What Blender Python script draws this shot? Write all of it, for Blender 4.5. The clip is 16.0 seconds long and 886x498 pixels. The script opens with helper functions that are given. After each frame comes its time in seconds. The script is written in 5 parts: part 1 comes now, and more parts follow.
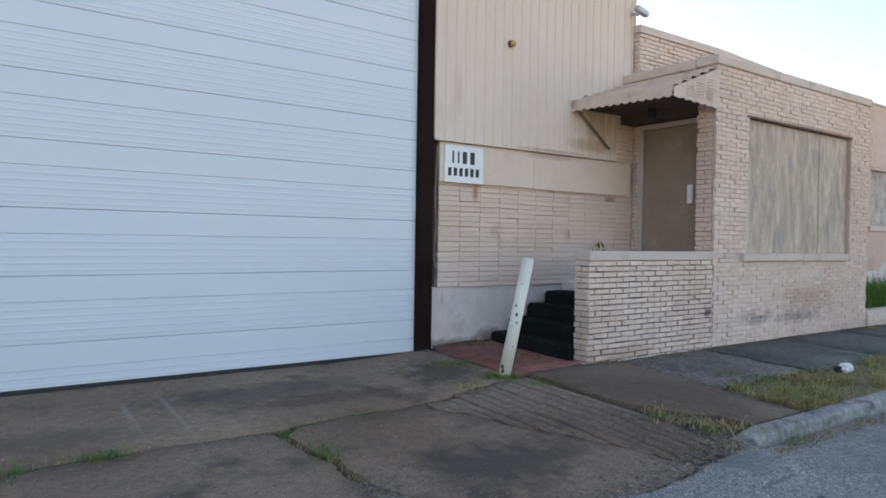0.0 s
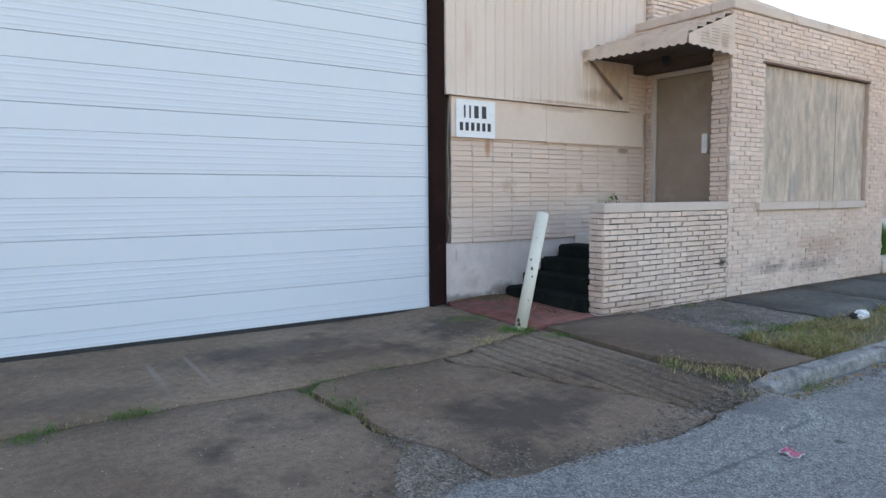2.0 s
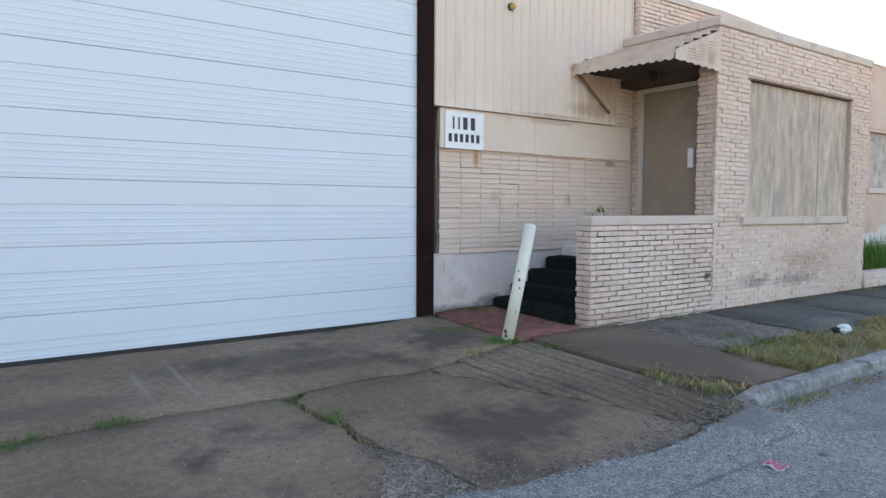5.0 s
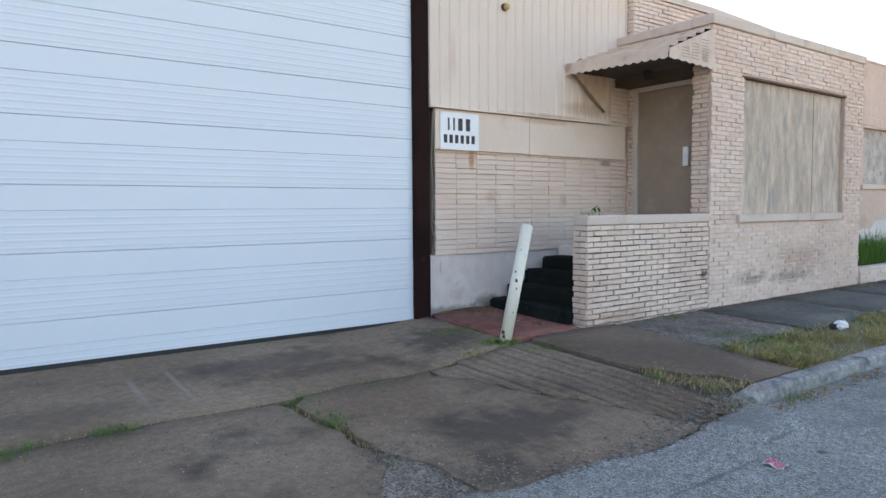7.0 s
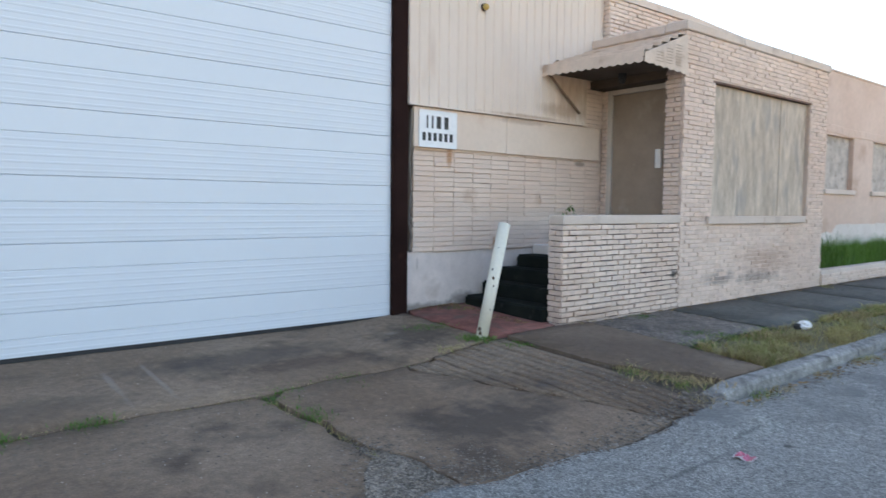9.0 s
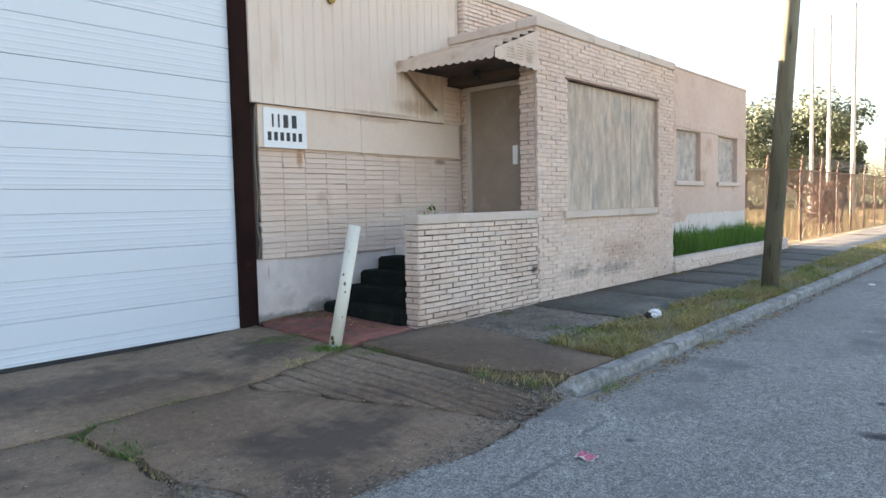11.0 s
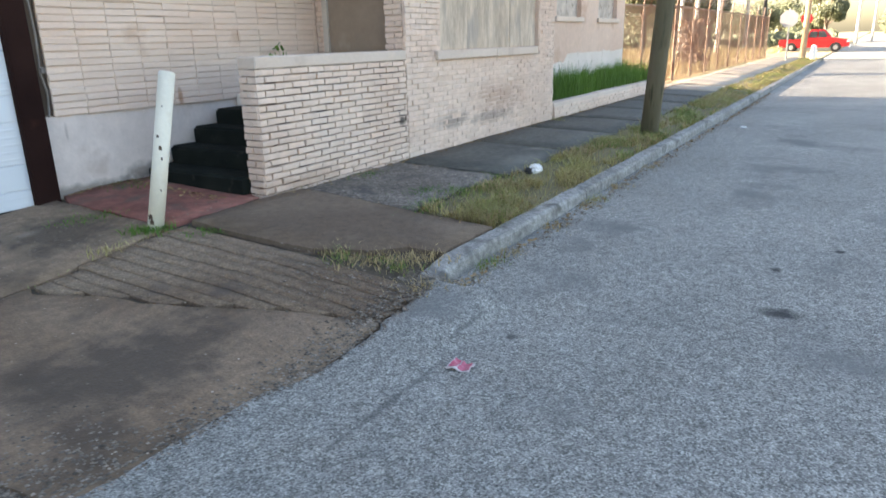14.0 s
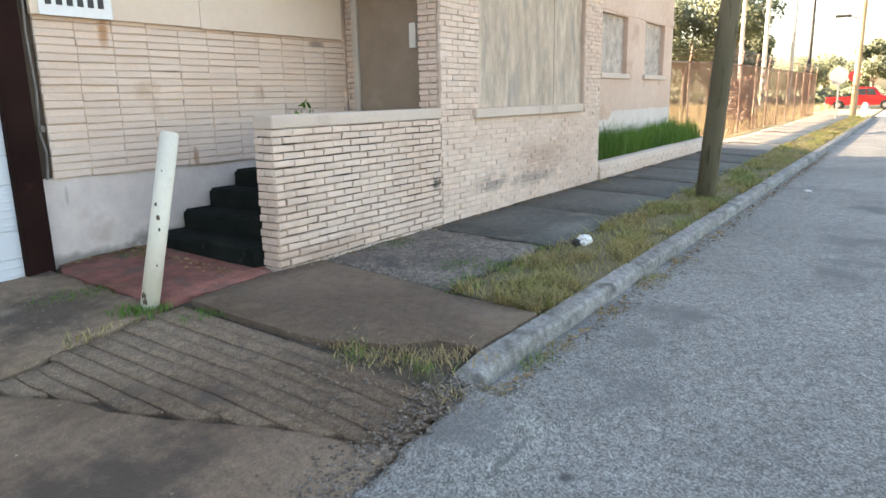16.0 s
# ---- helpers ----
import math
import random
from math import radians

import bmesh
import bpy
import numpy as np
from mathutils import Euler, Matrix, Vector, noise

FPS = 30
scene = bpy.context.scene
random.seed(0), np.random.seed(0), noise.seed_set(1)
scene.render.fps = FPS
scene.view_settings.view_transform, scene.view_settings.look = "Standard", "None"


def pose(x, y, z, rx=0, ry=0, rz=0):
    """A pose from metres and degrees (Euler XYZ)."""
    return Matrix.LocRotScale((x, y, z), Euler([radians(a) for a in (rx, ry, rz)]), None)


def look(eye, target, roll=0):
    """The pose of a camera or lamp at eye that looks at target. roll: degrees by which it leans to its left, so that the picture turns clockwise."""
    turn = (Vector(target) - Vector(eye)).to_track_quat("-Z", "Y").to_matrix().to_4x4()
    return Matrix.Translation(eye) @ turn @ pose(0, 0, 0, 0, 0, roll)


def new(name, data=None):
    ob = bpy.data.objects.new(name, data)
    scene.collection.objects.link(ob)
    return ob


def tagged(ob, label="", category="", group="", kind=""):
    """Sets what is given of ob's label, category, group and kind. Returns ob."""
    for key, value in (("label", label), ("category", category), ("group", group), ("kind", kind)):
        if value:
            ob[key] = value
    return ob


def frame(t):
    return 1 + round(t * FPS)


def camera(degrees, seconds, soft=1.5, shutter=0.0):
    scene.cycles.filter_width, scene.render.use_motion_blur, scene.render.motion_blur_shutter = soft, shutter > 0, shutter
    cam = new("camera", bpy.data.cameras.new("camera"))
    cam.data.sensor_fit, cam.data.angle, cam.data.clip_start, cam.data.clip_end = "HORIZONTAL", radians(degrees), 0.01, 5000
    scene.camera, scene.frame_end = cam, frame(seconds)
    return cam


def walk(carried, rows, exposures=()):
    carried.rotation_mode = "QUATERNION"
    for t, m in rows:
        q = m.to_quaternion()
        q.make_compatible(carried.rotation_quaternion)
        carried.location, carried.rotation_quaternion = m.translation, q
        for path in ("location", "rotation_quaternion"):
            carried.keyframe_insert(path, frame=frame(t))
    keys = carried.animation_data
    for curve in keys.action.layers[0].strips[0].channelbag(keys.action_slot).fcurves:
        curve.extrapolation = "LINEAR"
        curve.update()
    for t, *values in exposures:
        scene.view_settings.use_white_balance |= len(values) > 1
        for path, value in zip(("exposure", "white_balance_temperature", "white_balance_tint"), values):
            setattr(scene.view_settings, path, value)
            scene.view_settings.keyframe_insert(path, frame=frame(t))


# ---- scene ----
SKY = 0.055
EXPOSURES = [(0.0, 2.96, 6780, 17), (0.7, 3.16, 6780, 17), (5.0, 3.3, 6780, 17), (10.0, 3.31, 6830, 16), (12.5, 3.31, 6980, 15), (13.4, 3.53, 6980, 15), (14.2, 3.58, 7130, 15), (15.0, 3.33, 7330, 15), (16.0, 3.69, 7580, 15)]
cam = camera(66.3, 16.0, soft=1.5, shutter=0.5)
PATH = [
    (0, (0.499, 0.207, 1.484), (1.665, 1.832, 1.457), 0.9),
    (0.5, (0.463, 0.24, 1.477), (1.617, 1.871, 1.387), 0.4),
    (1, (0.443, 0.233, 1.479), (1.553, 1.892, 1.357), -0.0),
    (1.5, (0.444, 0.232, 1.486), (1.565, 1.882, 1.34), -0.1),
    (2, (0.453, 0.23, 1.481), (1.594, 1.866, 1.325), -0.4),
    (2.5, (0.455, 0.225, 1.485), (1.599, 1.858, 1.325), -0.6),
    (3, (0.449, 0.233, 1.476), (1.587, 1.87, 1.319), -0.7),
    (3.5, (0.441, 0.226, 1.476), (1.57, 1.871, 1.341), -0.5),
    (4, (0.437, 0.225, 1.493), (1.567, 1.87, 1.358), 0.2),
    (4.5, (0.441, 0.237, 1.493), (1.59, 1.869, 1.36), 0.8),
    (5, (0.44, 0.232, 1.479), (1.614, 1.846, 1.355), 0.3),
    (7.5, (0.441, 0.247, 1.49), (1.625, 1.855, 1.367), -0.4),
    (8, (0.41, 0.247, 1.488), (1.594, 1.854, 1.364), -0.1),
    (8.5, (0.364, 0.259, 1.488), (1.554, 1.861, 1.366), -0.0),
    (9, (0.34, 0.251, 1.488), (1.595, 1.803, 1.358), 0.6),
    (9.5, (0.428, 0.213, 1.489), (1.792, 1.669, 1.346), 0.6),
    (10, (0.594, 0.158, 1.49), (2.027, 1.546, 1.354), -1.0),
    (10.2, (0.627, 0.15, 1.482), (2.077, 1.52, 1.346), -1.0),
    (12.3, (1.154, 0.384, 1.519), (2.704, 1.641, 1.384), -1.5),
    (12.5, (1.212, 0.385, 1.517), (2.775, 1.622, 1.359), -1.0),
    (13, (1.341, 0.492, 1.503), (2.929, 1.676, 1.224), 0.4),
    (13.5, (1.461, 0.628, 1.487), (3.086, 1.72, 1.081), 0.1),
    (14, (1.682, 0.709, 1.489), (3.311, 1.709, 0.9), -1.3),
    (14.5, (1.89, 0.754, 1.526), (3.493, 1.769, 0.894), -0.5),
    (15, (2.022, 0.89, 1.51), (3.604, 1.982, 0.959), 0.6),
    (15.5, (2.134, 1.046, 1.511), (3.754, 2.115, 1.028), 0.4),
    (16, (2.326, 1.105, 1.502), (3.933, 2.212, 1.064), -1.1),
]
walk(cam, [(t, look(eye, target, roll)) for t, eye, target, roll in PATH], exposures=EXPOSURES)

# ---- world and sun ----
SUN_EL, SUN_AZ = radians(17), radians(-7)
world = bpy.data.worlds.new("sky")
scene.world = world
world.use_nodes = True
wn = world.node_tree.nodes
sky = wn.new("ShaderNodeTexSky")
sky.sky_type = "NISHITA"
sky.sun_disc = False
sky.sun_elevation, sky.sun_rotation = SUN_EL, SUN_AZ
sky.air_density, sky.dust_density, sky.ozone_density = 1.0, 2.0, 1.0
wn["Background"].inputs["Strength"].default_value = SKY
world.node_tree.links.new(sky.outputs[0], wn["Background"].inputs["Color"])
sun = new("sun", bpy.data.lights.new("sun", "SUN"))
sun.data.energy, sun.data.angle, sun.data.color = 5.0, radians(0.6), (1.0, 0.86, 0.68)
sun.matrix_world = look((100 * math.sin(SUN_AZ), 100 * math.cos(SUN_AZ), 100 * math.tan(SUN_EL)), (0, 0, 0))


# ---- materials ----
def surf(name, c1, c2, big=1.2, fine=30.0, rough=0.85, bump=0.3, dirt=None, dirt_at=0.6, stretch=(1, 1, 1), blots=(), metal=0.0, jitter=0.0, speck=None, island=False, grit=0.16, mid=0.0, spec=0.5, stones=None):
    """A weathered surface: two scales of noise between c1 and c2, dirt in patches, blots (x, y, z, rx, ry, rz, colour, amount)."""
    m = bpy.data.materials.new(name)
    m.use_nodes = True
    nt = m.node_tree
    n, l = nt.nodes, nt.links
    b = n["Principled BSDF"]
    b.inputs["Roughness"].default_value, b.inputs["Metallic"].default_value = rough, metal
    b.inputs["Specular IOR Level"].default_value = spec
    geo = n.new("ShaderNodeNewGeometry")
    mp = n.new("ShaderNodeMapping")
    mp.inputs["Scale"].default_value = stretch
    l.new(geo.outputs["Position"], mp.inputs["Vector"])

    def noise_tex(scale, detail, src=mp):
        t = n.new("ShaderNodeTexNoise")
        t.inputs["Scale"].default_value, t.inputs["Detail"].default_value = scale, detail
        l.new(src.outputs[0], t.inputs["Vector"])
        return t

    def mix(fac, a, c, how="MIX"):
        x = n.new("ShaderNodeMix")
        x.data_type, x.blend_type = "RGBA", how
        for sock, v in ((x.inputs[0], fac), (x.inputs[6], a), (x.inputs[7], c)):
            if hasattr(v, "links"):
                l.new(v, sock)
            else:
                sock.default_value = v if isinstance(v, float) else (*v, 1)
        return x.outputs[2]

    def ramp(v, a, c):
        r = n.new("ShaderNodeMapRange")
        r.inputs[1].default_value, r.inputs[2].default_value = a, c
        l.new(v, r.inputs[0])
        return r.outputs[0]

    def sparse(cells, amount, share):
        """Keeps the specks of a random part of the cells, each with its own strength."""
        part_of = n.new("ShaderNodeSeparateColor")
        l.new(cells.outputs["Color"], part_of.inputs[0])
        p = n.new("ShaderNodeMath")
        p.operation = "MULTIPLY"
        l.new(amount, p.inputs[0])
        l.new(ramp(part_of.outputs[0], share, 1.0), p.inputs[1])
        return p.outputs[0]

    nb, nf = noise_tex(big, 5), noise_tex(fine, 4)
    col = mix(ramp(nb.outputs[0], 0.35, 0.65), c1, c2)
    col = mix(ramp(nf.outputs[0], 0.3, 0.75), col, mix(0.5, col, (0.5, 0.5, 0.5), "OVERLAY"))
    grain = n.new("ShaderNodeMix")
    grain.data_type, grain.blend_type = "RGBA", "MULTIPLY"
    grain.inputs[0].default_value = grit
    l.new(col, grain.inputs[6])
    desat = n.new("ShaderNodeHueSaturation")
    desat.inputs["Saturation"].default_value = 0.0
    desat.inputs["Value"].default_value = 1.7
    l.new(nf.outputs[1], desat.inputs["Color"])
    l.new(desat.outputs[0], grain.inputs[7])
    col = grain.outputs[2]
    if mid:
        nm = noise_tex(fine * 0.28, 6)
        grey = n.new("ShaderNodeMapRange")
        grey.inputs[1].default_value, grey.inputs[2].default_value, grey.inputs[3].default_value, grey.inputs[4].default_value = 0.32, 0.68, 1 - mid, 1 + mid
        l.new(nm.outputs[0], grey.inputs[0])
        hm = n.new("ShaderNodeHueSaturation")
        l.new(col, hm.inputs["Color"])
        l.new(grey.outputs[0], hm.inputs["Value"])
        col = hm.outputs[0]
    for size, amount in stones or ():
        cells = n.new("ShaderNodeTexVoronoi")
        cells.inputs["Scale"].default_value = size
        l.new(geo.outputs["Position"], cells.inputs["Vector"])
        one = n.new("ShaderNodeSeparateColor")
        l.new(cells.outputs["Color"], one.inputs[0])
        tone = n.new("ShaderNodeMapRange")
        tone.inputs[3].default_value, tone.inputs[4].default_value = 1 - amount, 1 + amount
        l.new(one.outputs[0], tone.inputs[0])
        hv = n.new("ShaderNodeHueSaturation")
        l.new(col, hv.inputs["Color"])
        l.new(tone.outputs[0], hv.inputs["Value"])
        col = hv.outputs[0]
    if jitter:
        oi = n.new("ShaderNodeObjectInfo")
        hs = n.new("ShaderNodeHueSaturation")
        l.new(col, hs.inputs["Color"])
        r = n.new("ShaderNodeMapRange")
        r.inputs[3].default_value, r.inputs[4].default_value = 1 - jitter, 1 + jitter
        l.new(geo.outputs["Random Per Island"] if island else oi.outputs["Random"], r.inputs[0])
        l.new(r.outputs[0], hs.inputs["Value"])
        col = hs.outputs[0]
    if dirt:
        nd = noise_tex(big * 2.3, 6)
        col = mix(ramp(nd.outputs[0], dirt_at, dirt_at + 0.14), col, dirt)
    if speck:
        vo = n.new("ShaderNodeTexVoronoi")
        vo.inputs["Scale"].default_value = speck[0]
        l.new(geo.outputs["Position"], vo.inputs["Vector"])
        col = mix(sparse(vo, ramp(vo.outputs["Distance"], speck[2], speck[2] * 0.4), 0.5), col, speck[1])
    if speck and len(speck) > 3:
        vd = n.new("ShaderNodeTexVoronoi")
        vd.inputs["Scale"].default_value = speck[0] * 0.63
        l.new(geo.outputs["Position"], vd.inputs["Vector"])
        col = mix(sparse(vd, ramp(vd.outputs["Distance"], speck[2] * 0.9, speck[2] * 0.35), 0.45), col, speck[3])
    for x, y, z, rx, ry, rz, c, amount in blots:
        t = n.new("ShaderNodeMapping")
        t.vector_type = "TEXTURE"
        t.inputs["Location"].default_value, t.inputs["Scale"].default_value = (x, y, z), (rx, ry, rz)
        l.new(geo.outputs["Position"], t.inputs["Vector"])
        ln = n.new("ShaderNodeVectorMath")
        ln.operation = "LENGTH"
        l.new(t.outputs[0], ln.inputs[0])
        ad = n.new("ShaderNodeMath")
        ad.operation = "MULTIPLY_ADD"
        nn = noise_tex(9.0, 5)
        l.new(nn.outputs[0], ad.inputs[0])
        ad.inputs[1].default_value = -1.3
        l.new(ln.outputs["Value"], ad.inputs[2])
        mu = n.new("ShaderNodeMath")
        mu.operation = "MULTIPLY"
        l.new(ramp(ad.outputs[0], 0.3, -0.3), mu.inputs[0])
        mu.inputs[1].default_value = amount
        col = mix(mu.outputs[0], col, c)
    l.new(col, b.inputs["Base Color"])
    if bump:
        bp = n.new("ShaderNodeBump")
        bp.inputs["Strength"].default_value, bp.inputs["Distance"].default_value = bump, 0.01
        l.new(nf.outputs[0], bp.inputs["Height"])
        l.new(bp.outputs[0], b.inputs["Normal"])
    return m


RUST = (0.25, 0.09, 0.03)
# first blot colours in the dark hollow of a missing brick
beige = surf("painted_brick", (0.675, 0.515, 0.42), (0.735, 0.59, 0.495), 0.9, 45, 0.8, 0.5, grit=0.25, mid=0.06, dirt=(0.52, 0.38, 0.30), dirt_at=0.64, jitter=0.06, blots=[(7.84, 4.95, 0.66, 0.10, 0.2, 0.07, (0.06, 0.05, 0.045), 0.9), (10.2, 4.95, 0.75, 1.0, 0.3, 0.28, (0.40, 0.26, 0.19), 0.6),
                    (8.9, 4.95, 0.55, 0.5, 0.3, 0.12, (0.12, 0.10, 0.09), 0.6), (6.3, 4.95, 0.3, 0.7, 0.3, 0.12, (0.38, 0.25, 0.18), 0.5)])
beige_far = surf("painted_brick_rows", (0.675, 0.515, 0.42), (0.735, 0.59, 0.495), 0.9, 45, 0.8, 0.5, grit=0.25, mid=0.06, dirt=(0.52, 0.38, 0.30), dirt_at=0.64, jitter=0.06, island=True, blots=[(10.2, 4.95, 0.75, 1.0, 0.3, 0.28, (0.40, 0.26, 0.19), 0.6), (9.9, 4.95, 0.5, 0.8, 0.3, 0.12, (0.12, 0.10, 0.09), 0.5)])
mortar = surf("painted_mortar", (0.15, 0.11, 0.09), (0.44, 0.34, 0.275), 1.6, 60, 0.95, 0.6, dirt=(0.035, 0.028, 0.025), dirt_at=0.47)
mortar_coat = surf("paint_filled_mortar", (0.50, 0.385, 0.31), (0.63, 0.49, 0.40), 1.6, 50, 0.95, 0.6, dirt=(0.17, 0.13, 0.10), dirt_at=0.61)
mortar_pale = surf("pale_painted_joint", (0.53, 0.40, 0.32), (0.63, 0.485, 0.395), 1.2, 50, 0.95, 0.5, dirt=(0.26, 0.19, 0.145), dirt_at=0.63)
coat_mat = surf("smeared_wall_paint", (0.64, 0.475, 0.375), (0.70, 0.55, 0.45), 1.3, 40, 0.85, 0.4, grit=0.25, mid=0.06, dirt=(0.50, 0.345, 0.26), dirt_at=0.58)
stackmat = surf("painted_long_brick", (0.70, 0.54, 0.44), (0.75, 0.605, 0.505), 1.1, 40, 0.75, 0.3, dirt=(0.55, 0.39, 0.29), dirt_at=0.62, jitter=0.04, blots=[(5.42, 6.4, 2.05, 0.06, 0.3, 0.16, (0.42, 0.19, 0.07), 0.8), (6.15, 6.4, 1.02, 0.04, 0.3, 0.10, (0.36, 0.16, 0.07), 0.8), (7.75, 6.4, 2.07, 0.14, 0.3, 0.05, (0.12, 0.08, 0.06), 0.6)])
stucco = surf("painted_stucco", (0.60, 0.43, 0.34), (0.66, 0.50, 0.41), 0.7, 30, 0.85, 0.2, grit=0.15, mid=0.05, dirt=(0.50, 0.33, 0.245), dirt_at=0.57)
whitewash = surf("whitewash", (0.64, 0.57, 0.52), (0.70, 0.63, 0.58), 1.5, 25, 0.85, 0.3, dirt=(0.55, 0.46, 0.40), dirt_at=0.6)
plinth_mat = surf("painted_plinth", (0.61, 0.53, 0.485), (0.69, 0.61, 0.565), 1.1, 22, 0.85, 0.3, mid=0.06, dirt=(0.50, 0.41, 0.355), dirt_at=0.57, blots=[(5.0, 6.45, 0.30, 0.9, 0.3, 0.08, (0.20, 0.17, 0.14), 0.7), (5.7, 6.45, 0.36, 0.35, 0.3, 0.12, (0.12, 0.10, 0.085), 0.7), (4.98, 6.45, 0.80, 0.02, 0.3, 0.12, (0.30, 0.25, 0.22), 0.5)])
cladding = surf("painted_cladding", (0.71, 0.585, 0.485), (0.76, 0.64, 0.54), 0.8, 18, 0.8, 0.05, grit=0.08, dirt=(0.65, 0.50, 0.40), dirt_at=0.62, stretch=(1, 1, 0.3), blots=[(7.3, 6.4, 2.75, 0.6, 0.3, 0.12, (0.40, 0.26, 0.17), 0.6), (6.95, 6.4, 3.25, 0.12, 0.3, 0.08, RUST, 0.6), (7.5, 6.4, 2.95, 0.42, 0.3, 0.40, (0.44, 0.31, 0.22), 0.65), (6.6, 6.4, 2.62, 0.9, 0.3, 0.03, (0.36, 0.22, 0.13), 0.6)])
bandmat = surf("painted_panel", (0.72, 0.57, 0.455), (0.76, 0.62, 0.505), 1.0, 16, 0.7, 0.06, grit=0.1, dirt=(0.63, 0.46, 0.35), dirt_at=0.62, blots=[(6.6, 6.4, 2.55, 0.6, 0.3, 0.05, (0.40, 0.27, 0.19), 0.5)])
coping_mat = surf("coping", (0.60, 0.49, 0.41), (0.66, 0.55, 0.47), 1.0, 25, 0.8, 0.3, dirt=(0.45, 0.35, 0.29), dirt_at=0.58)
doorwhite = surf("white_steel_door", (0.66, 0.708, 0.755), (0.68, 0.728, 0.775), 0.6, 12, 0.4, 0.0, grit=0.02)
darkbrown = surf("dark_brown_steel", (0.016, 0.007, 0.006), (0.026, 0.012, 0.010), 2.0, 40, 0.9, 0.1, dirt=(0.05, 0.020, 0.014), dirt_at=0.66, spec=0.12)
rubber = surf("black_rubber", (0.02, 0.02, 0.022), (0.03, 0.03, 0.03), 3, 40, 0.7, 0.1)
ply = surf("weathered_plywood", (0.47, 0.38, 0.295), (0.55, 0.46, 0.37), 1.4, 26, 0.85, 0.25, grit=0.3, mid=0.2, dirt=(0.36, 0.315, 0.275), dirt_at=0.54, stretch=(1.6, 1.6, 0.5), jitter=0.06)
boards = surf("peeling_board", (0.43, 0.37, 0.32), (0.53, 0.46, 0.40), 3.0, 14, 0.85, 0.3, grit=0.3, mid=0.2, dirt=(0.27, 0.225, 0.19), dirt_at=0.55)
# very dark brown: carries the shade under porch and awning, with some rust
shade_brown = surf("dark_shade_brown", (0.075, 0.055, 0.042), (0.11, 0.085, 0.065), 2, 25, 0.9, 0.2, spec=0.2)
awning_paint = surf("awning_paint", (0.60, 0.48, 0.39), (0.67, 0.545, 0.45), 1.6, 30, 0.8, 0.15, mid=0.08, dirt=(0.44, 0.32, 0.24), dirt_at=0.56)
doorpaint = surf("brown_door_paint", (0.265, 0.20, 0.15), (0.31, 0.24, 0.185), 1.4, 14, 0.6, 0.12, mid=0.08, dirt=(0.36, 0.295, 0.235), dirt_at=0.62)
framepaint = surf("grey_frame_paint", (0.46, 0.41, 0.36), (0.52, 0.46, 0.40), 2, 25, 0.6, 0.15)
signwhite = surf("white_sign_sheet", (0.80, 0.80, 0.80), (0.84, 0.84, 0.84), 2, 20, 0.4, 0.02)
signblack = surf("black_lettering", (0.02, 0.02, 0.025), (0.03, 0.03, 0.03), 2, 20, 0.5, 0.0)
metalgrey = surf("grey_metal", (0.40, 0.40, 0.40), (0.48, 0.48, 0.47), 4, 30, 0.4, 0.1, metal=0.6)
steel_white = surf("pale_plate", (0.75, 0.76, 0.76), (0.8, 0.8, 0.8), 4, 30, 0.35, 0.05, metal=0.2)
yellow = surf("amber_glass", (0.50, 0.32, 0.08), (0.55, 0.37, 0.10), 5, 30, 0.35, 0.0)
cream = surf("cream_paint", (0.74, 0.69, 0.57), (0.78, 0.74, 0.63), 3, 35, 0.6, 0.2, dirt=(0.62, 0.55, 0.42), dirt_at=0.62)
chipmat = surf("chipped_spot", (0.07, 0.05, 0.04), (0.12, 0.08, 0.05), 8, 40, 0.9, 0.3)
carpet = surf("dark_step_covering", (0.008, 0.011, 0.010), (0.018, 0.021, 0.018), 3, 60, 1.0, 0.6, dirt=(0.05, 0.048, 0.042), dirt_at=0.62, spec=0.1)
redpaint = surf("red_painted_concrete", (0.19, 0.070, 0.055), (0.25, 0.10, 0.08), 1.6, 35, 0.9, 0.4, grit=0.5, mid=0.25, dirt=(0.12, 0.075, 0.06), dirt_at=0.53)
concrete = surf("brown_concrete", (0.180, 0.120, 0.077), (0.274, 0.196, 0.135), 0.8, 65, 0.9, 0.8, grit=0.6, mid=0.16, stones=((140, 0.16),), dirt=(0.092, 0.064, 0.044), dirt_at=0.55, speck=(19, (0.60, 0.50, 0.42), 0.14, (0.06, 0.045, 0.036)), jitter=0.08, blots=[(3.36, 3.47, 0.1, 0.75, 0.5, 1, (0.062, 0.047, 0.036), 0.8), (2.6, 5.7, 0.1, 1.3, 0.4, 1, (0.075, 0.058, 0.048), 0.6), (1.53, 5.45, 0.1, 0.035, 0.55, 1, (0.33, 0.28, 0.23), 0.5), (1.83, 5.5, 0.1, 0.03, 0.6, 1, (0.33, 0.28, 0.23), 0.5), (4.3, 5.55, 0.1, 0.55, 0.65, 1, (0.072, 0.053, 0.038), 0.8), (4.15, 5.78, 0.1, 0.12, 0.08, 1, (0.36, 0.31, 0.26), 0.35), (1.0, 5.25, 0.1, 0.9, 0.3, 1, (0.085, 0.062, 0.045), 0.5), (3.0, 5.35, 0.1, 0.8, 0.25, 1, (0.085, 0.052, 0.034), 0.6)])
grooved = surf("grooved_concrete", (0.170, 0.115, 0.075), (0.245, 0.178, 0.123), 1.2, 70, 0.9, 0.9, grit=0.6, mid=0.2, stones=((110, 0.24), (160, 0.18)), dirt=(0.108, 0.079, 0.060), dirt_at=0.58, speck=(34, (0.50, 0.43, 0.36), 0.18, (0.06, 0.046, 0.037)))
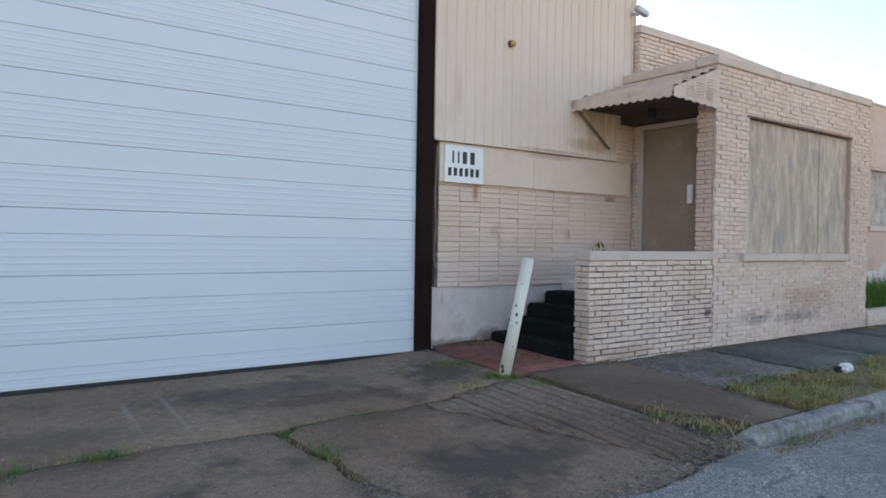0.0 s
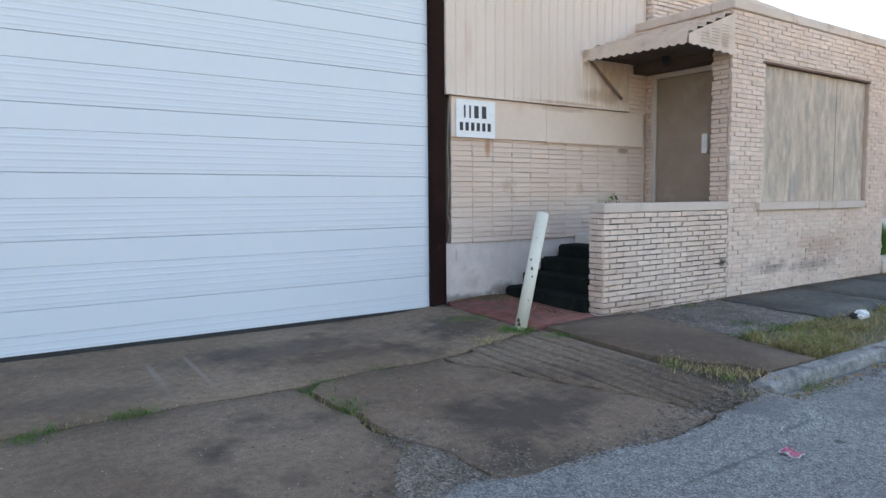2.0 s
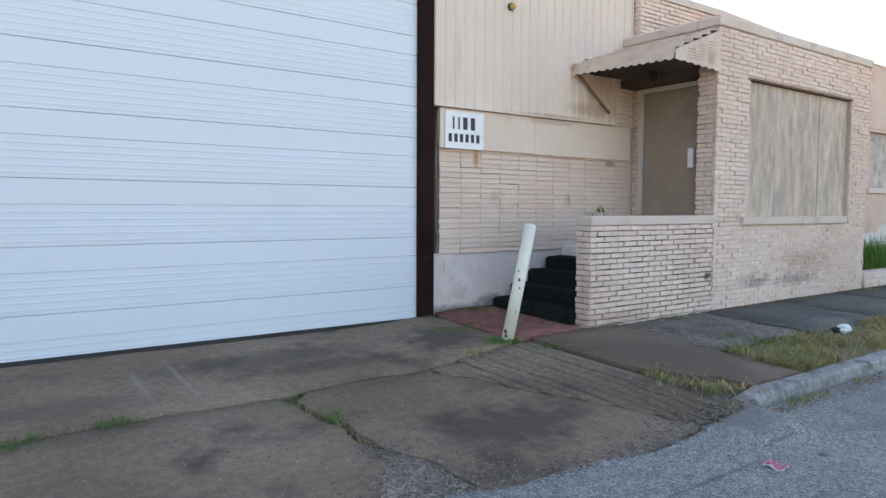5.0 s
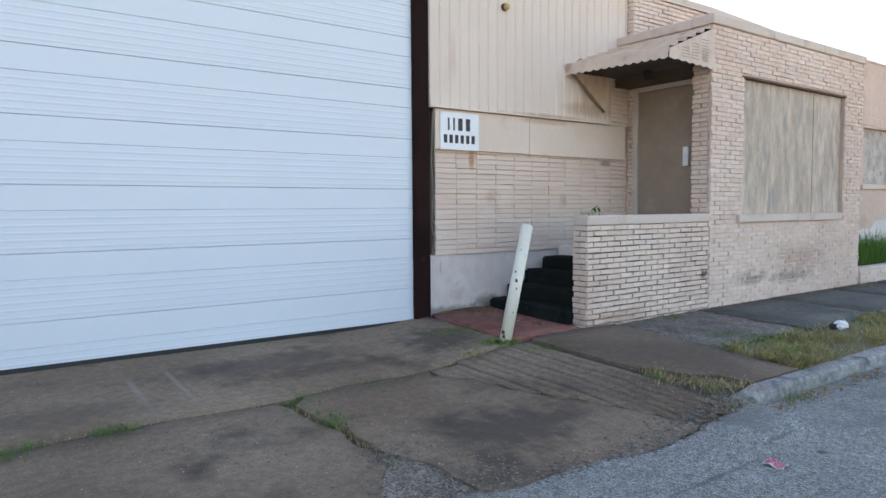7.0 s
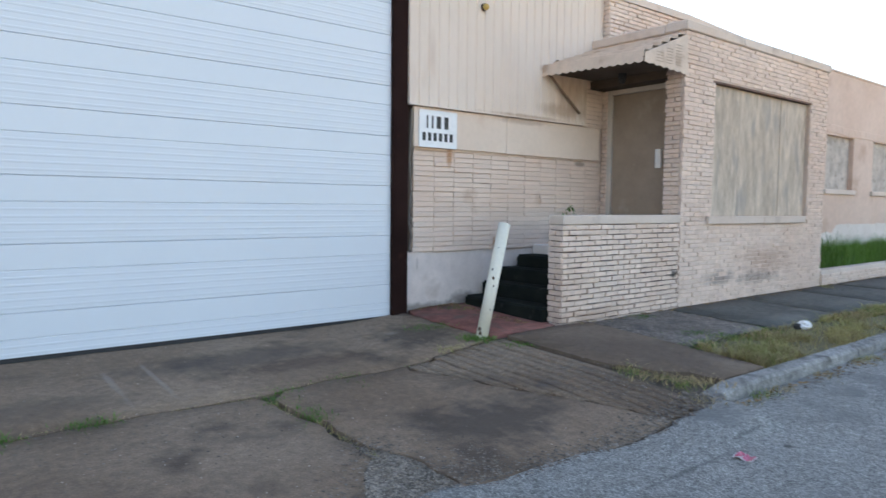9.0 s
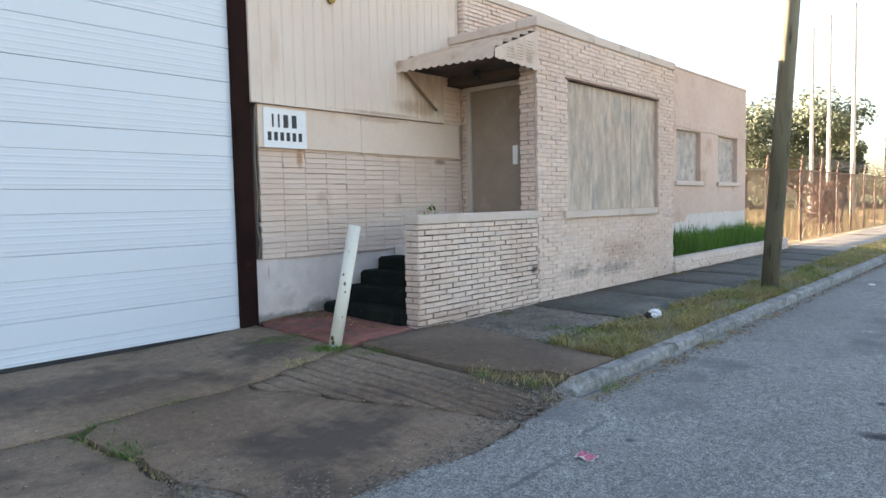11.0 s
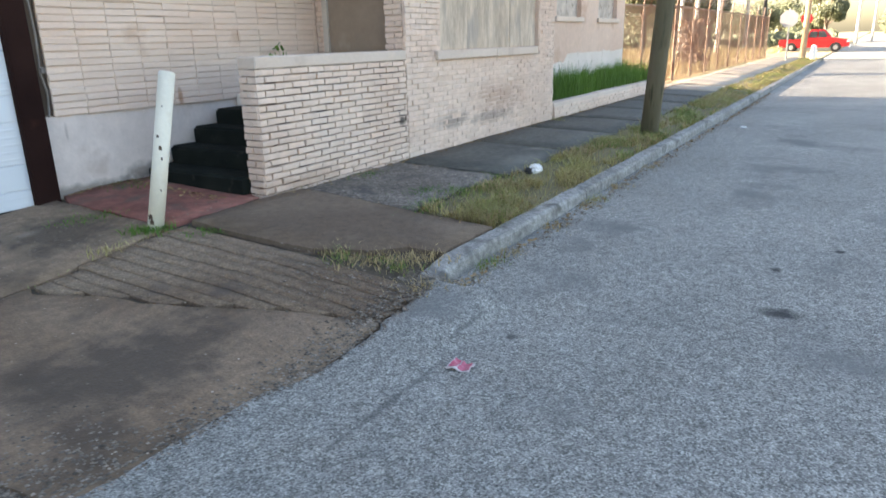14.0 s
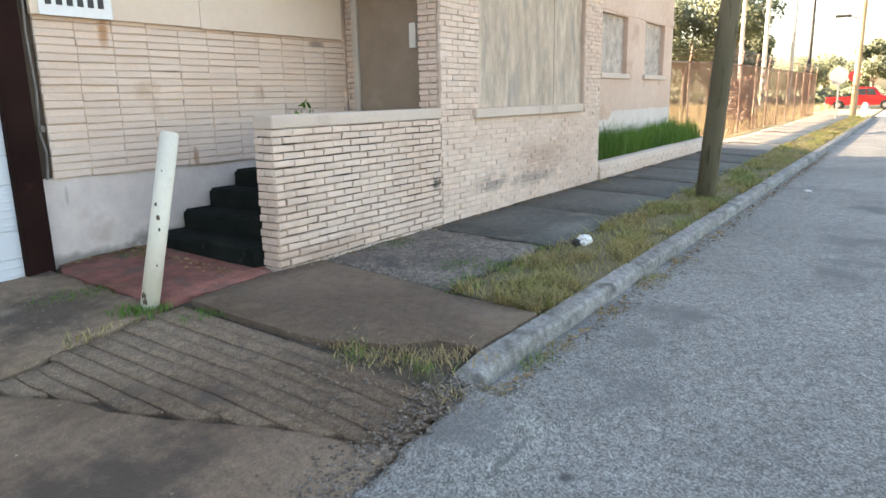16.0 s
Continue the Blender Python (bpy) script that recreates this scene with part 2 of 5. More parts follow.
slabdark = surf("dark_brown_slab", (0.128, 0.089, 0.061), (0.195, 0.140, 0.100), 1.0, 60, 0.9, 0.6, grit=0.5, mid=0.15, stones=((140, 0.14),), dirt=(0.20, 0.150, 0.105), dirt_at=0.60)
gritmat = surf("loose_grit", (0.175, 0.143, 0.108), (0.28, 0.236, 0.185), 1.5, 60, 0.95, 1.0, grit=0.6, mid=0.2, stones=((80, 0.45), (150, 0.4)))
walkmat = surf("grey_walk_concrete", (0.14, 0.117, 0.096), (0.225, 0.193, 0.162), 1.6, 70, 0.9, 0.8, grit=0.55, mid=0.34, stones=((70, 0.4), (130, 0.3)), dirt=(0.085, 0.075, 0.068), dirt_at=0.54, speck=(38, (0.36, 0.33, 0.30), 0.12), jitter=0.12)
walkdark = surf("dark_walk_concrete", (0.080, 0.080, 0.070), (0.115, 0.114, 0.100), 1.1, 60, 0.85, 0.6, grit=0.45, mid=0.25, dirt=(0.16, 0.148, 0.125), dirt_at=0.6, jitter=0.05, blots=[(8.6, 3.85, 0.2, 0.5, 0.25, 1, (0.20, 0.185, 0.16), 0.5), (10.6, 4.0, 0.2, 0.8, 0.18, 1, (0.15, 0.14, 0.12), 0.5)])
# pale warm tone of the far slabs, sunlight included in the colour
walksunlit = surf("pale_sunlit_walk_concrete", (0.38, 0.33, 0.265), (0.44, 0.385, 0.31), 1.1, 60, 0.9, 0.6, dirt=(0.24, 0.20, 0.16), dirt_at=0.56, jitter=0.1)
kerbmat = surf("kerb_concrete", (0.235, 0.228, 0.213), (0.34, 0.33, 0.31), 2.0, 60, 0.9, 0.7, grit=0.6, mid=0.28, stones=((110, 0.22),), dirt=(0.12, 0.112, 0.10), dirt_at=0.54)
asphalt = surf("worn_asphalt", (0.232, 0.229, 0.210), (0.304, 0.298, 0.274), 0.45, 75, 0.9, 1.0, grit=0.9, mid=0.20, dirt=(0.165, 0.167, 0.160), dirt_at=0.56, stones=((115, 0.48), (200, 0.32)), speck=(24, (0.03, 0.03, 0.03), 0.16), blots=[(5.525, 0.925, 0.0, 0.11, 0.13, 1, (0.03, 0.03, 0.03), 0.95), (6.3, 1.035, 0.0, 0.06, 0.05, 1, (0.03, 0.03, 0.03), 0.9), (6.9, 0.7, 0.0, 0.05, 0.04, 1, (0.03, 0.03, 0.03), 0.9),
                      (4.58, 2.09, 0.0, 0.05, 0.04, 1, (0.05, 0.05, 0.05), 0.8), (3.75, 2.26, 0.0, 0.55, 0.025, 1, (0.07, 0.07, 0.07), 0.6), (4.55, 2.33, 0.0, 0.3, 0.02, 1, (0.07, 0.07, 0.07), 0.5)])
soil = surf("dirt", (0.075, 0.058, 0.042), (0.12, 0.095, 0.065), 1.0, 30, 0.95, 0.9, grit=0.6, mid=0.4, dirt=(0.05, 0.042, 0.03), dirt_at=0.55)
field = surf("dry_field", (0.30, 0.235, 0.125), (0.36, 0.29, 0.15), 0.12, 8, 0.95, 0.6, dirt=(0.11, 0.12, 0.045), dirt_at=0.55)


# ---- building helpers ----
def part(name, bm, material, parent=None, label=""):
    """Links a bmesh, given in world metres, as one mesh object under a thing or part."""
    me = bpy.data.meshes.new(name)
    off = Vector()
    p = parent
    while p:
        off += p.location
        p = p.parent
    bmesh.ops.translate(bm, verts=bm.verts, vec=-off)
    bm.normal_update()
    bm.to_mesh(me)
    bm.free()
    me.materials.append(material)
    ob = new(name, me)
    ob.parent = parent
    if label:
        ob["label"] = label
    return ob


def thing(name, at, label, category, group="", kind=""):
    ob = new(name)
    ob.location = at
    ob.empty_display_size = 0.1
    return tagged(ob, label, category, group, kind)


def box(bm, x0, x1, y0, y1, z0, z1, bevel=0.0, rot=None):
    r = bmesh.ops.create_cube(bm, size=1.0, matrix=Matrix.Translation(((x0 + x1) / 2, (y0 + y1) / 2, (z0 + z1) / 2)) @ (rot or Matrix()) @ Matrix.Diagonal((x1 - x0, y1 - y0, z1 - z0, 1)))
    if bevel:
        es = {e for v in r["verts"] for e in v.link_edges}
        bmesh.ops.bevel(bm, geom=list(es), offset=bevel, segments=1, affect="EDGES")
    return bm


def boxes(*dims, bevel=0.0):
    bm = bmesh.new()
    for d in dims:
        box(bm, *d, bevel=bevel)
    return bm


def rod(bm, a, b, r0, r1=None, seg=8):
    a, b = Vector(a), Vector(b)
    d = b - a
    q = d.to_track_quat("Z", "Y").to_matrix().to_4x4()
    bmesh.ops.create_cone(bm, cap_ends=True, segments=seg, radius1=r0, radius2=r0 if r1 is None else r1, depth=d.length, matrix=Matrix.Translation((a + b) / 2) @ q)
    return bm


def prism(points, axis, lo, hi):
    """A closed outline pushed along x or y from lo to hi. points are (y, z) for x, (x, z) for y, (x, y) for z."""
    bm = bmesh.new()
    place = {"x": lambda p, t: (t, p[0], p[1]), "y": lambda p, t: (p[0], t, p[1]), "z": lambda p, t: (p[0], p[1], t)}[axis]
    a = [bm.verts.new(place(p, lo)) for p in points]
    b = [bm.verts.new(place(p, hi)) for p in points]
    bm.faces.new(a)
    bm.faces.new(b)
    for i in range(len(points)):
        j = (i + 1) % len(points)
        bm.faces.new((a[i], a[j], b[j], b[i]))
    bmesh.ops.recalc_face_normals(bm, faces=bm.faces)
    return bm


def lerp_table(t, v):
    if v <= t[0][0]:
        return t[0][1]
    for (a, za), (b, zb) in zip(t, t[1:]):
        if v <= b:
            return za + (zb - za) * (v - a) / (b - a)
    return t[-1][1]


APRON = [(2.6, -0.01), (3.0, 0.03), (3.6, 0.07), (4.8, 0.12), (5.6, 0.167), (6.44, 0.220), (6.7, 0.228)]
WALK = [(2.7, 0.10), (3.0, 0.13), (3.6, 0.19), (4.95, 0.235), (6.5, 0.29)]


def gz(x, y):
    """Height of the paved ground beside the road."""
    w = min(1, max(0, (x - 3.4 - 0.3 * min(1, max(0, y - 5.3))) / 1.7))
    w = w * w * (3 - 2 * w)
    u = min(1, max(0, (x - 4.2) / 0.9)) * min(1, max(0, (y - 5.6) / 0.8))
    return lerp_table(APRON, y) * (1 - w) + lerp_table(WALK, y) * w + 0.02 * u


def slab(name, outline, material, parent, dz=0.0, step=0.22, rough=0.03, depth=0.09, seed=0):
    """A paving slab with a ragged outline that follows the ground."""
    bm = bmesh.new()
    pts = []
    for (xa, ya), (xb, yb) in zip(outline, outline[1:] + outline[:1]):
        k = max(1, int(math.hypot(xb - xa, yb - ya) / 0.06))
        for i in range(k):
            f = i / k
            x, y = xa + (xb - xa) * f, ya + (yb - ya) * f
            o = noise.noise_vector((x * 4, y * 4, 1)) * rough + noise.noise_vector((x * 13, y * 13, 4)) * rough * 0.6
            pts.append((x + o.x, y + o.y))
    bm.faces.new([bm.verts.new((x, y, 0)) for x, y in pts])
    xs, ys = [p[0] for p in pts], [p[1] for p in pts]
    for ax, lo, hi in ((0, min(xs), max(xs)), (1, min(ys), max(ys))):
        v = lo + step
        while v < hi - 0.02:
            co = [0, 0, 0]
            co[ax] = v
            no = [0, 0, 0]
            no[ax] = 1
            bmesh.ops.bisect_plane(bm, geom=bm.verts[:] + bm.edges[:] + bm.faces[:], plane_co=co, plane_no=no)
            v += step
    if bm.faces[:] and sum(f.normal.z for f in bm.faces) < 0:
        bmesh.ops.reverse_faces(bm, faces=bm.faces)
    for v in bm.verts:
        v.co.z = gz(v.co.x, v.co.y) + dz + 0.006 * noise.noise((v.co.x * 1.7, v.co.y * 1.7, seed))
    rim = [e for e in bm.edges if e.is_boundary]
    r = bmesh.ops.extrude_edge_only(bm, edges=rim)
    for v in r["geom"]:
        if isinstance(v, bmesh.types.BMVert):
            v.co.z -= depth
    bmesh.ops.recalc_face_normals(bm, faces=bm.faces)
    for f in bm.faces:
        f.smooth = f.normal.z > 0.5
    return part(name, bm, material, parent)


# ---- ground, road, kerb ----
def lines(lo, hi, a, b, step):
    far = [lo, lo / 2, lo / 5, lo / 12]
    out = [v for v in far if v < a - 1]
    v = a
    while v < b:
        out.append(v)
        v += step
    return out + [b] + [v for v in (b + 6, b + 20, b + 50, hi / 3, hi) if v > b]


gx, gy = lines(-600, 900, -5, 20, 0.5), lines(-600, 700, 2.0, 7.5, 0.25)


def base_z(x, y):
    if y < 2.8:
        return -0.12
    if x > 19:
        return 0.10 if y < 5.7 else 0.14
    return gz(x, y) - 0.028 if y < 7 else 0.1


gv = [(x, y, base_z(x, y)) for y in gy for x in gx]
nx = len(gx)
gf = [(j * nx + i, j * nx + i + 1, (j + 1) * nx + i + 1, (j + 1) * nx + i) for j in range(len(gy) - 1) for i in range(nx - 1)]
gm = bpy.data.meshes.new("ground")
gm.from_pydata(gv, [], gf)
gm.materials.append(soil)
gm.materials.append(field)
for p in gm.polygons:
    if p.center.x > 20 or abs(p.center.y) > 12 or p.center.x < -8:
        p.material_index = 1
ground = tagged(new("ground", gm), "bare dirt and dry grass under the paving and beyond", "ground", kind="structure")

bm = bmesh.new()
ry = [-5.2, -3, -1, 1, 2.2, 2.5, 2.82]
rx = [-40, -10, -4] + [i * 0.5 for i in range(-6, 44)] + [30, 40, 44, 54, 80, 300]
grid = [[bm.verts.new((x, y, 0.036 - 0.0013 * (y + 1.2) ** 2 + (0.006 * noise.noise((x, y, 0)) if x < 22 else 0))) for x in rx] for y in ry]
for j in range(len(ry) - 1):
    for i in range(len(rx) - 1):
        bm.faces.new((grid[j][i], grid[j][i + 1], grid[j + 1][i + 1], grid[j + 1][i]))
for f in bm.faces:
    f.smooth = True
road = tagged(part("road", bm, asphalt), "grey worn asphalt street with dark oil spots", "road", kind="structure")
bm = bmesh.new()
EDGE = [(-4, 2.80), (1.7, 2.78), (2.1, 2.80), (2.4, 2.92), (2.6, 2.90), (2.9, 2.76), (3.3, 2.73), (4.1, 2.715), (4.5, 2.73), (4.95, 2.77)]
rows_ = []
for i in range(0, 256):
    x = -4 + 0.035 * i
    e = lerp_table(EDGE, x) + 0.04 * noise.noise((x * 2.2, 0, 3)) + 0.035 * noise.noise((x * 9, 0, 5)) + 0.025 * noise.noise((x * 31, 0, 7))
    col_ = []
    for f in (0.0, 0.3, 0.6, 0.9, 1.0):
        y = 2.25 + (e - 2.25) * f
        rz_ = 0.036 - 0.0013 * (min(y, 2.72) + 1.2) ** 2
        col_.append(bm.verts.new((x, y, max(rz_ + 0.004 * f - 0.002, gz(x, y) + (0.012 if f < 0.95 else -0.004)) if f else rz_ - 0.004)))
    rows_.append(col_)
for a, b in zip(rows_, rows_[1:]):
    for j in range(4):
        bm.faces.new((a[j], b[j], b[j + 1], a[j + 1]))
for f in bm.faces:
    f.smooth = True
tagged(part("asphalt_edge", bm, asphalt), "ragged thin edge of asphalt over the driveway", "road edge", kind="structure")
tagged(part("cross_street", boxes((45.2, 64, -60, 60, 0.02, 0.055)), asphalt), "grey asphalt cross street in the sun", "road", kind="structure")


def kerb_run(x0, x1, name="kerb_stone", first=False):
    bm = bmesh.new()
    prof = [(2.80, -0.08), (2.810, 0.100), (2.828, 0.124), (2.94, 0.134), (2.955, 0.12), (2.955, -0.08)]
    n = max(2, int((x1 - x0) / 0.25))
    rings = []
    for i in range(n + 1):
        x = x0 + (x1 - x0) * i / n
        drop = 0.04 if first and i == 0 else 0
        o = 0.008 * noise.noise((x * 2.2, 1, 5))
        rings.append([bm.verts.new((x, y + o + (0.04 if first and i == 0 and y < 2.8 else 0), z - drop * (z > 0) + 0.006 * noise.noise((x * 3, y * 9, 8)))) for y, z in prof])
    for a, b in zip(rings, rings[1:]):
        for j in range(len(prof)):
            bm.faces.new((a[j], a[(j + 1) % len(prof)], b[(j + 1) % len(prof)], b[j]))
    bm.faces.new(rings[0])
    bm.faces.new(rings[-1])
    bmesh.ops.recalc_face_normals(bm, faces=bm.faces)
    return bm


kerb = thing("kerb", (5.0, 2.83, 0), "chipped grey concrete kerb along the street", "kerb", kind="structure")
kx = [5.03, 7.70, 10.6, 13.6, 16.6, 19.6, 22.6, 26, 30, 34, 38, 42]
for i, (a, b) in enumerate(zip(kx, kx[1:])):
    part("kerb_stone", kerb_run(a + 0.006, b - 0.006, first=i == 0), kerbmat, kerb)

# ---- paving ----
apron = thing("driveway", (2, 4.5, 0), "stained cracked brown concrete driveway before the large door", "driveway", kind="structure")
slab("slab", [(-5.0, 4.73), (0.8, 4.755), (1.41, 4.785), (1.72, 4.775), (2.27, 4.745), (2.48, 4.785), (2.9, 4.845), (3.3, 4.82), (3.79, 4.83), (4.07, 4.89), (4.4, 4.90), (4.72, 4.93), (4.74, 6.42), (4.58, 6.62), (-5, 6.62)], concrete, apron, 0.0, 0.3, 0.03, seed=1)
slab("slab", [(-5.0, 2.75), (2.0, 2.75), (2.13, 3.06), (2.28, 3.27), (2.38, 3.42), (2.375, 3.74), (2.385, 4.02), (2.30, 4.27), (2.30, 4.60), (2.25, 4.71), (1.72, 4.74), (1.41, 4.75), (0.8, 4.72), (-5, 4.70)], concrete, apron, 0.004, 0.3, 0.03, seed=2)
GROOVE = [(3.62, 4.71), (3.79, 4.31), (3.87, 4.03), (3.96, 3.75), (4.08, 3.50), (4.16, 3.28), (4.30, 2.89), (4.36, 2.74)]
slab("slab", [(2.6, 2.74), (4.33, 2.73), (4.27, 2.89), (4.13, 3.28), (4.05, 3.50), (3.93, 3.75), (3.84, 4.03), (3.76, 4.31), (3.60, 4.70), (3.62, 4.79), (3.3, 4.79), (2.9, 4.81), (2.50, 4.75), (2.36, 4.60), (2.36, 4.28), (2.45, 4.02), (2.445, 3.52), (2.5, 3.48), (2.62, 3.2)], concrete, apron, 0.006, 0.3, 0.03, seed=3)
for i in range(11):
    x = 3.66 + i * 0.106
    top = 4.80 if i < 3 else 4.87
    lean = 0.004 * (5 - i)
    low = min(top - 0.12, float(np.interp(x + 0.05, [p[0] for p in GROOVE], [p[1] for p in GROOVE]))) if x < 4.4 else 2.76
    slab("slab", [(x + lean * (top - low), low + 0.04), (x + 0.095 + lean * (top - low), low - 0.04), (x + 0.099, top - 0.005), (x, top)], grooved, apron, 0.003 * (i % 2) - 0.004, 0.4, 0.012, seed=10 + i)

slab("grit_bed", [(1.9, 2.72), (2.75, 2.72), (2.7, 3.25), (2.5, 3.6), (2.3, 3.5), (2.1, 3.1)], gritmat, apron, -0.008, 0.2, 0.02, seed=25)
walkway = thing("pavement", (12, 4, 0), "uneven concrete pavement of brown and dark slabs", "pavement", kind="structure")
slab("slab", [(4.87, 4.44), (4.86, 4.0), (4.88, 3.655), (5.05, 3.36), (5.28, 3.2), (5.36, 2.96), (6.08, 2.96), (6.05, 3.3), (5.985, 3.6), (6.02, 3.66), (6.10, 4.4), (6.13, 4.9), (5.66, 4.93), (5.2, 4.91), (4.9, 4.88)], slabdark, walkway, 0.012, 0.3, 0.015, seed=31)
slab("slab", [(6.17, 4.93), (6.14, 4.4), (6.06, 3.68), (6.6, 3.70), (7.65, 3.70), (7.70, 4.94)], walkmat, walkway, -0.004, 0.25, 0.03, seed=32)
sx = [7.72, 9.4, 11.0, 12.6, 14.2, 15.8, 17.4, 19.0]
for i, (a, b) in enumerate(zip(sx, sx[1:])):
    slab("slab", [(a, 3.6), (b - 0.012, 3.6), (b - 0.012, 4.95 if a < 11.5 else 4.9), (a, 4.95 if a < 11.5 else 4.9)], walkdark, walkway, 0.004 * math.sin(i * 2.3), 0.5, 0.012, seed=40 + i)
sx = [19.0 + 1.8 * i for i in range(15)]
for i, (a, b) in enumerate(zip(sx, sx[1:])):
    slab("slab", [(a, 3.7), (b - 0.03, 3.7), (b - 0.03, 5.2), (a, 5.2)], walksunlit, walkway, 0.01 * math.sin(i * 1.7), 0.6, 0.012, seed=60 + i)
red = tagged(slab("red_pad", [(4.82, 6.42), (4.74, 6.2), (4.76, 5.6), (4.73, 5.2), (4.76, 4.97), (5.2, 4.94), (5.66, 4.96), (5.75, 5.2), (5.85, 6.42)], redpaint, None, 0.006, 0.3, 0.02, seed=90), "worn red painted concrete pad before the steps", "pavement", kind="structure")

# ---- buildings ----
PITCH, LONG, JOINT = 0.0575, 0.215, 0.0085
brick_meshes = {}


def brick_mesh(length, height, variant, material):
    key = (round(length, 3), height, variant, material.name)
    if key not in brick_meshes:
        rnd = random.Random(hash((round(length * 1000), variant)) % 1000)
        l, h, d, c = length / 2, height / 2, 0.035, 0.006
        v, f = brick_data(0, 0, l, h, d, c, rnd)
        me = bpy.data.meshes.new("brick")
        me.from_pydata(v, [], f)
        me.materials.append(material)
        brick_meshes[key] = me
    return brick_meshes[key]


def brick_data(x, z, l, h, d, c, rnd):
    """Front lies at y = 0 and faces -y."""
    j = lambda s=0.003: rnd.uniform(-s, s)
    v = []
    for sx, sz in ((-1, -1), (1, -1), (1, 1), (-1, 1)):
        v.append((x + sx * (l - c) + j(), j(0.002), z + sz * (h - c) + j()))
    for sx, sz in ((-1, -1), (1, -1), (1, 1), (-1, 1)):
        v.append((x + sx * l + j(0.004), c, z + sz * h + j(0.0035)))
    for sx, sz in ((-1, -1), (1, -1), (1, 1), (-1, 1)):
        v.append((x + sx * l, d, z + sz * h))
    f = [(0, 1, 2, 3)] + [(a, a + 4, (a + 1) % 4 + 4, (a + 1) % 4) for a in range(4)] + [(a + 4, a + 8, (a + 1) % 4 + 8, (a + 1) % 4 + 4) for a in range(4)]
    return v, f


def courses(u0, u1, z0, z1, holes, pitch=PITCH, length=LONG, bond=0.5, seed=0):
    """Bricks (u, z, length) of a wall face, cut round the holes (u0, u1, z0, z1)."""
    out = []
    n = int(round((z1 - z0) / pitch))
    p = (z1 - z0) / n
    for r in range(n):
        zc = z0 + (r + 0.5) * p
        spans = [(u0, u1)]
        for a, b, lo, hi in holes:
            if lo < zc < hi:
                spans = [s for x, y in spans for s in ((x, min(y, a)), (max(x, b), y)) if s[1] - s[0] > 0.04]
        for a, b in spans:
            start = u0 - length * bond * (r % 2) - (0.05 * abs(noise.noise((r * 7.3, u0, 2))) if bond else 0)
            k = math.floor((a - start) / length)
            while start + k * length < b - 0.001:
                x0, x1 = max(a, start + k * length), min(b, start + (k + 1) * length)
                if x1 - x0 > 0.035:
                    out.append(((x0 + x1) / 2, zc, round((x1 - x0) * 200) / 200 if x1 - x0 < length - 0.01 else length, p))
                k += 1
    return out


def lay(parent, bricks, place, material, far_material, near, joint=JOINT, seed=0, upright=None):
    """near(u, z) tells which bricks are single pieces; the rest is joined."""
    rnd = random.Random(seed)
    vs, fs = [], []
    count = 0
    upright = joint if upright is None else upright
    for u, z, ln, p in bricks:
        h = p - joint
        if near(u, z) and count < 300:
            count += 1
            ob = new("brick", brick_mesh(ln - upright, round(h, 4), rnd.randrange(4), material))
            ob.parent = parent
            m = place(u, z) @ Matrix.Translation((0, rnd.uniform(-0.010, 0.005), rnd.uniform(-0.002, 0.002))) @ pose(0, 0, 0, 0, rnd.uniform(-0.9, 0.9), rnd.uniform(-0.8, 0.8))
            ob.matrix_local = Matrix.Translation(-parent.location) @ m
        else:
            v, f = brick_data(0, 0, (ln - upright) / 2, h / 2, 0.035, 0.006, rnd)
            k = len(vs)
            m = place(u, z) @ Matrix.Translation((0, rnd.uniform(-0.010, 0.005), rnd.uniform(-0.002, 0.002))) @ pose(0, 0, 0, 0, rnd.uniform(-0.9, 0.9), rnd.uniform(-0.8, 0.8))
            vs += [tuple(m @ Vector(a) - parent.location) for a in v]
            fs += [tuple(i + k for i in a) for a in f]
    if vs:
        me = bpy.data.meshes.new("brick_courses")
        me.from_pydata(vs, [], fs)
        me.materials.append(far_material)
        ob = new("brick_courses", me)
        ob.parent = parent
        tagged(ob, kind="stuff")


A, B = 4.956, 6.431          # street faces of the entrance block and of the hall
CX, CE = 7.935, 12.06        # entrance block from corner to far end
DX = 8.22                    # plane of the entrance door
facing_street = lambda y: (lambda u, z: Matrix.Translation((u, y, z)))
facing_west = lambda x: (lambda u, z: Matrix.Translation((x, u, z)) @ pose(0, 0, 0, 0, 0, -90))

# low wall beside the steps
low_wall = thing("wall_low", (6.8, A + 0.1, 0.2), "low painted beige brick wall with a smooth cap beside the steps", "wall", kind="structure")
part("core", boxes((5.772, CX + 0.02, A + 0.026, A + 0.185, 0.15, 1.285)), mortar, low_wall)
part("cap", boxes((5.745, CX - 0.004, A - 0.010, A + 0.20, 1.292, 1.392), bevel=0.01), coping_mat, low_wall, "smooth beige painted cap")

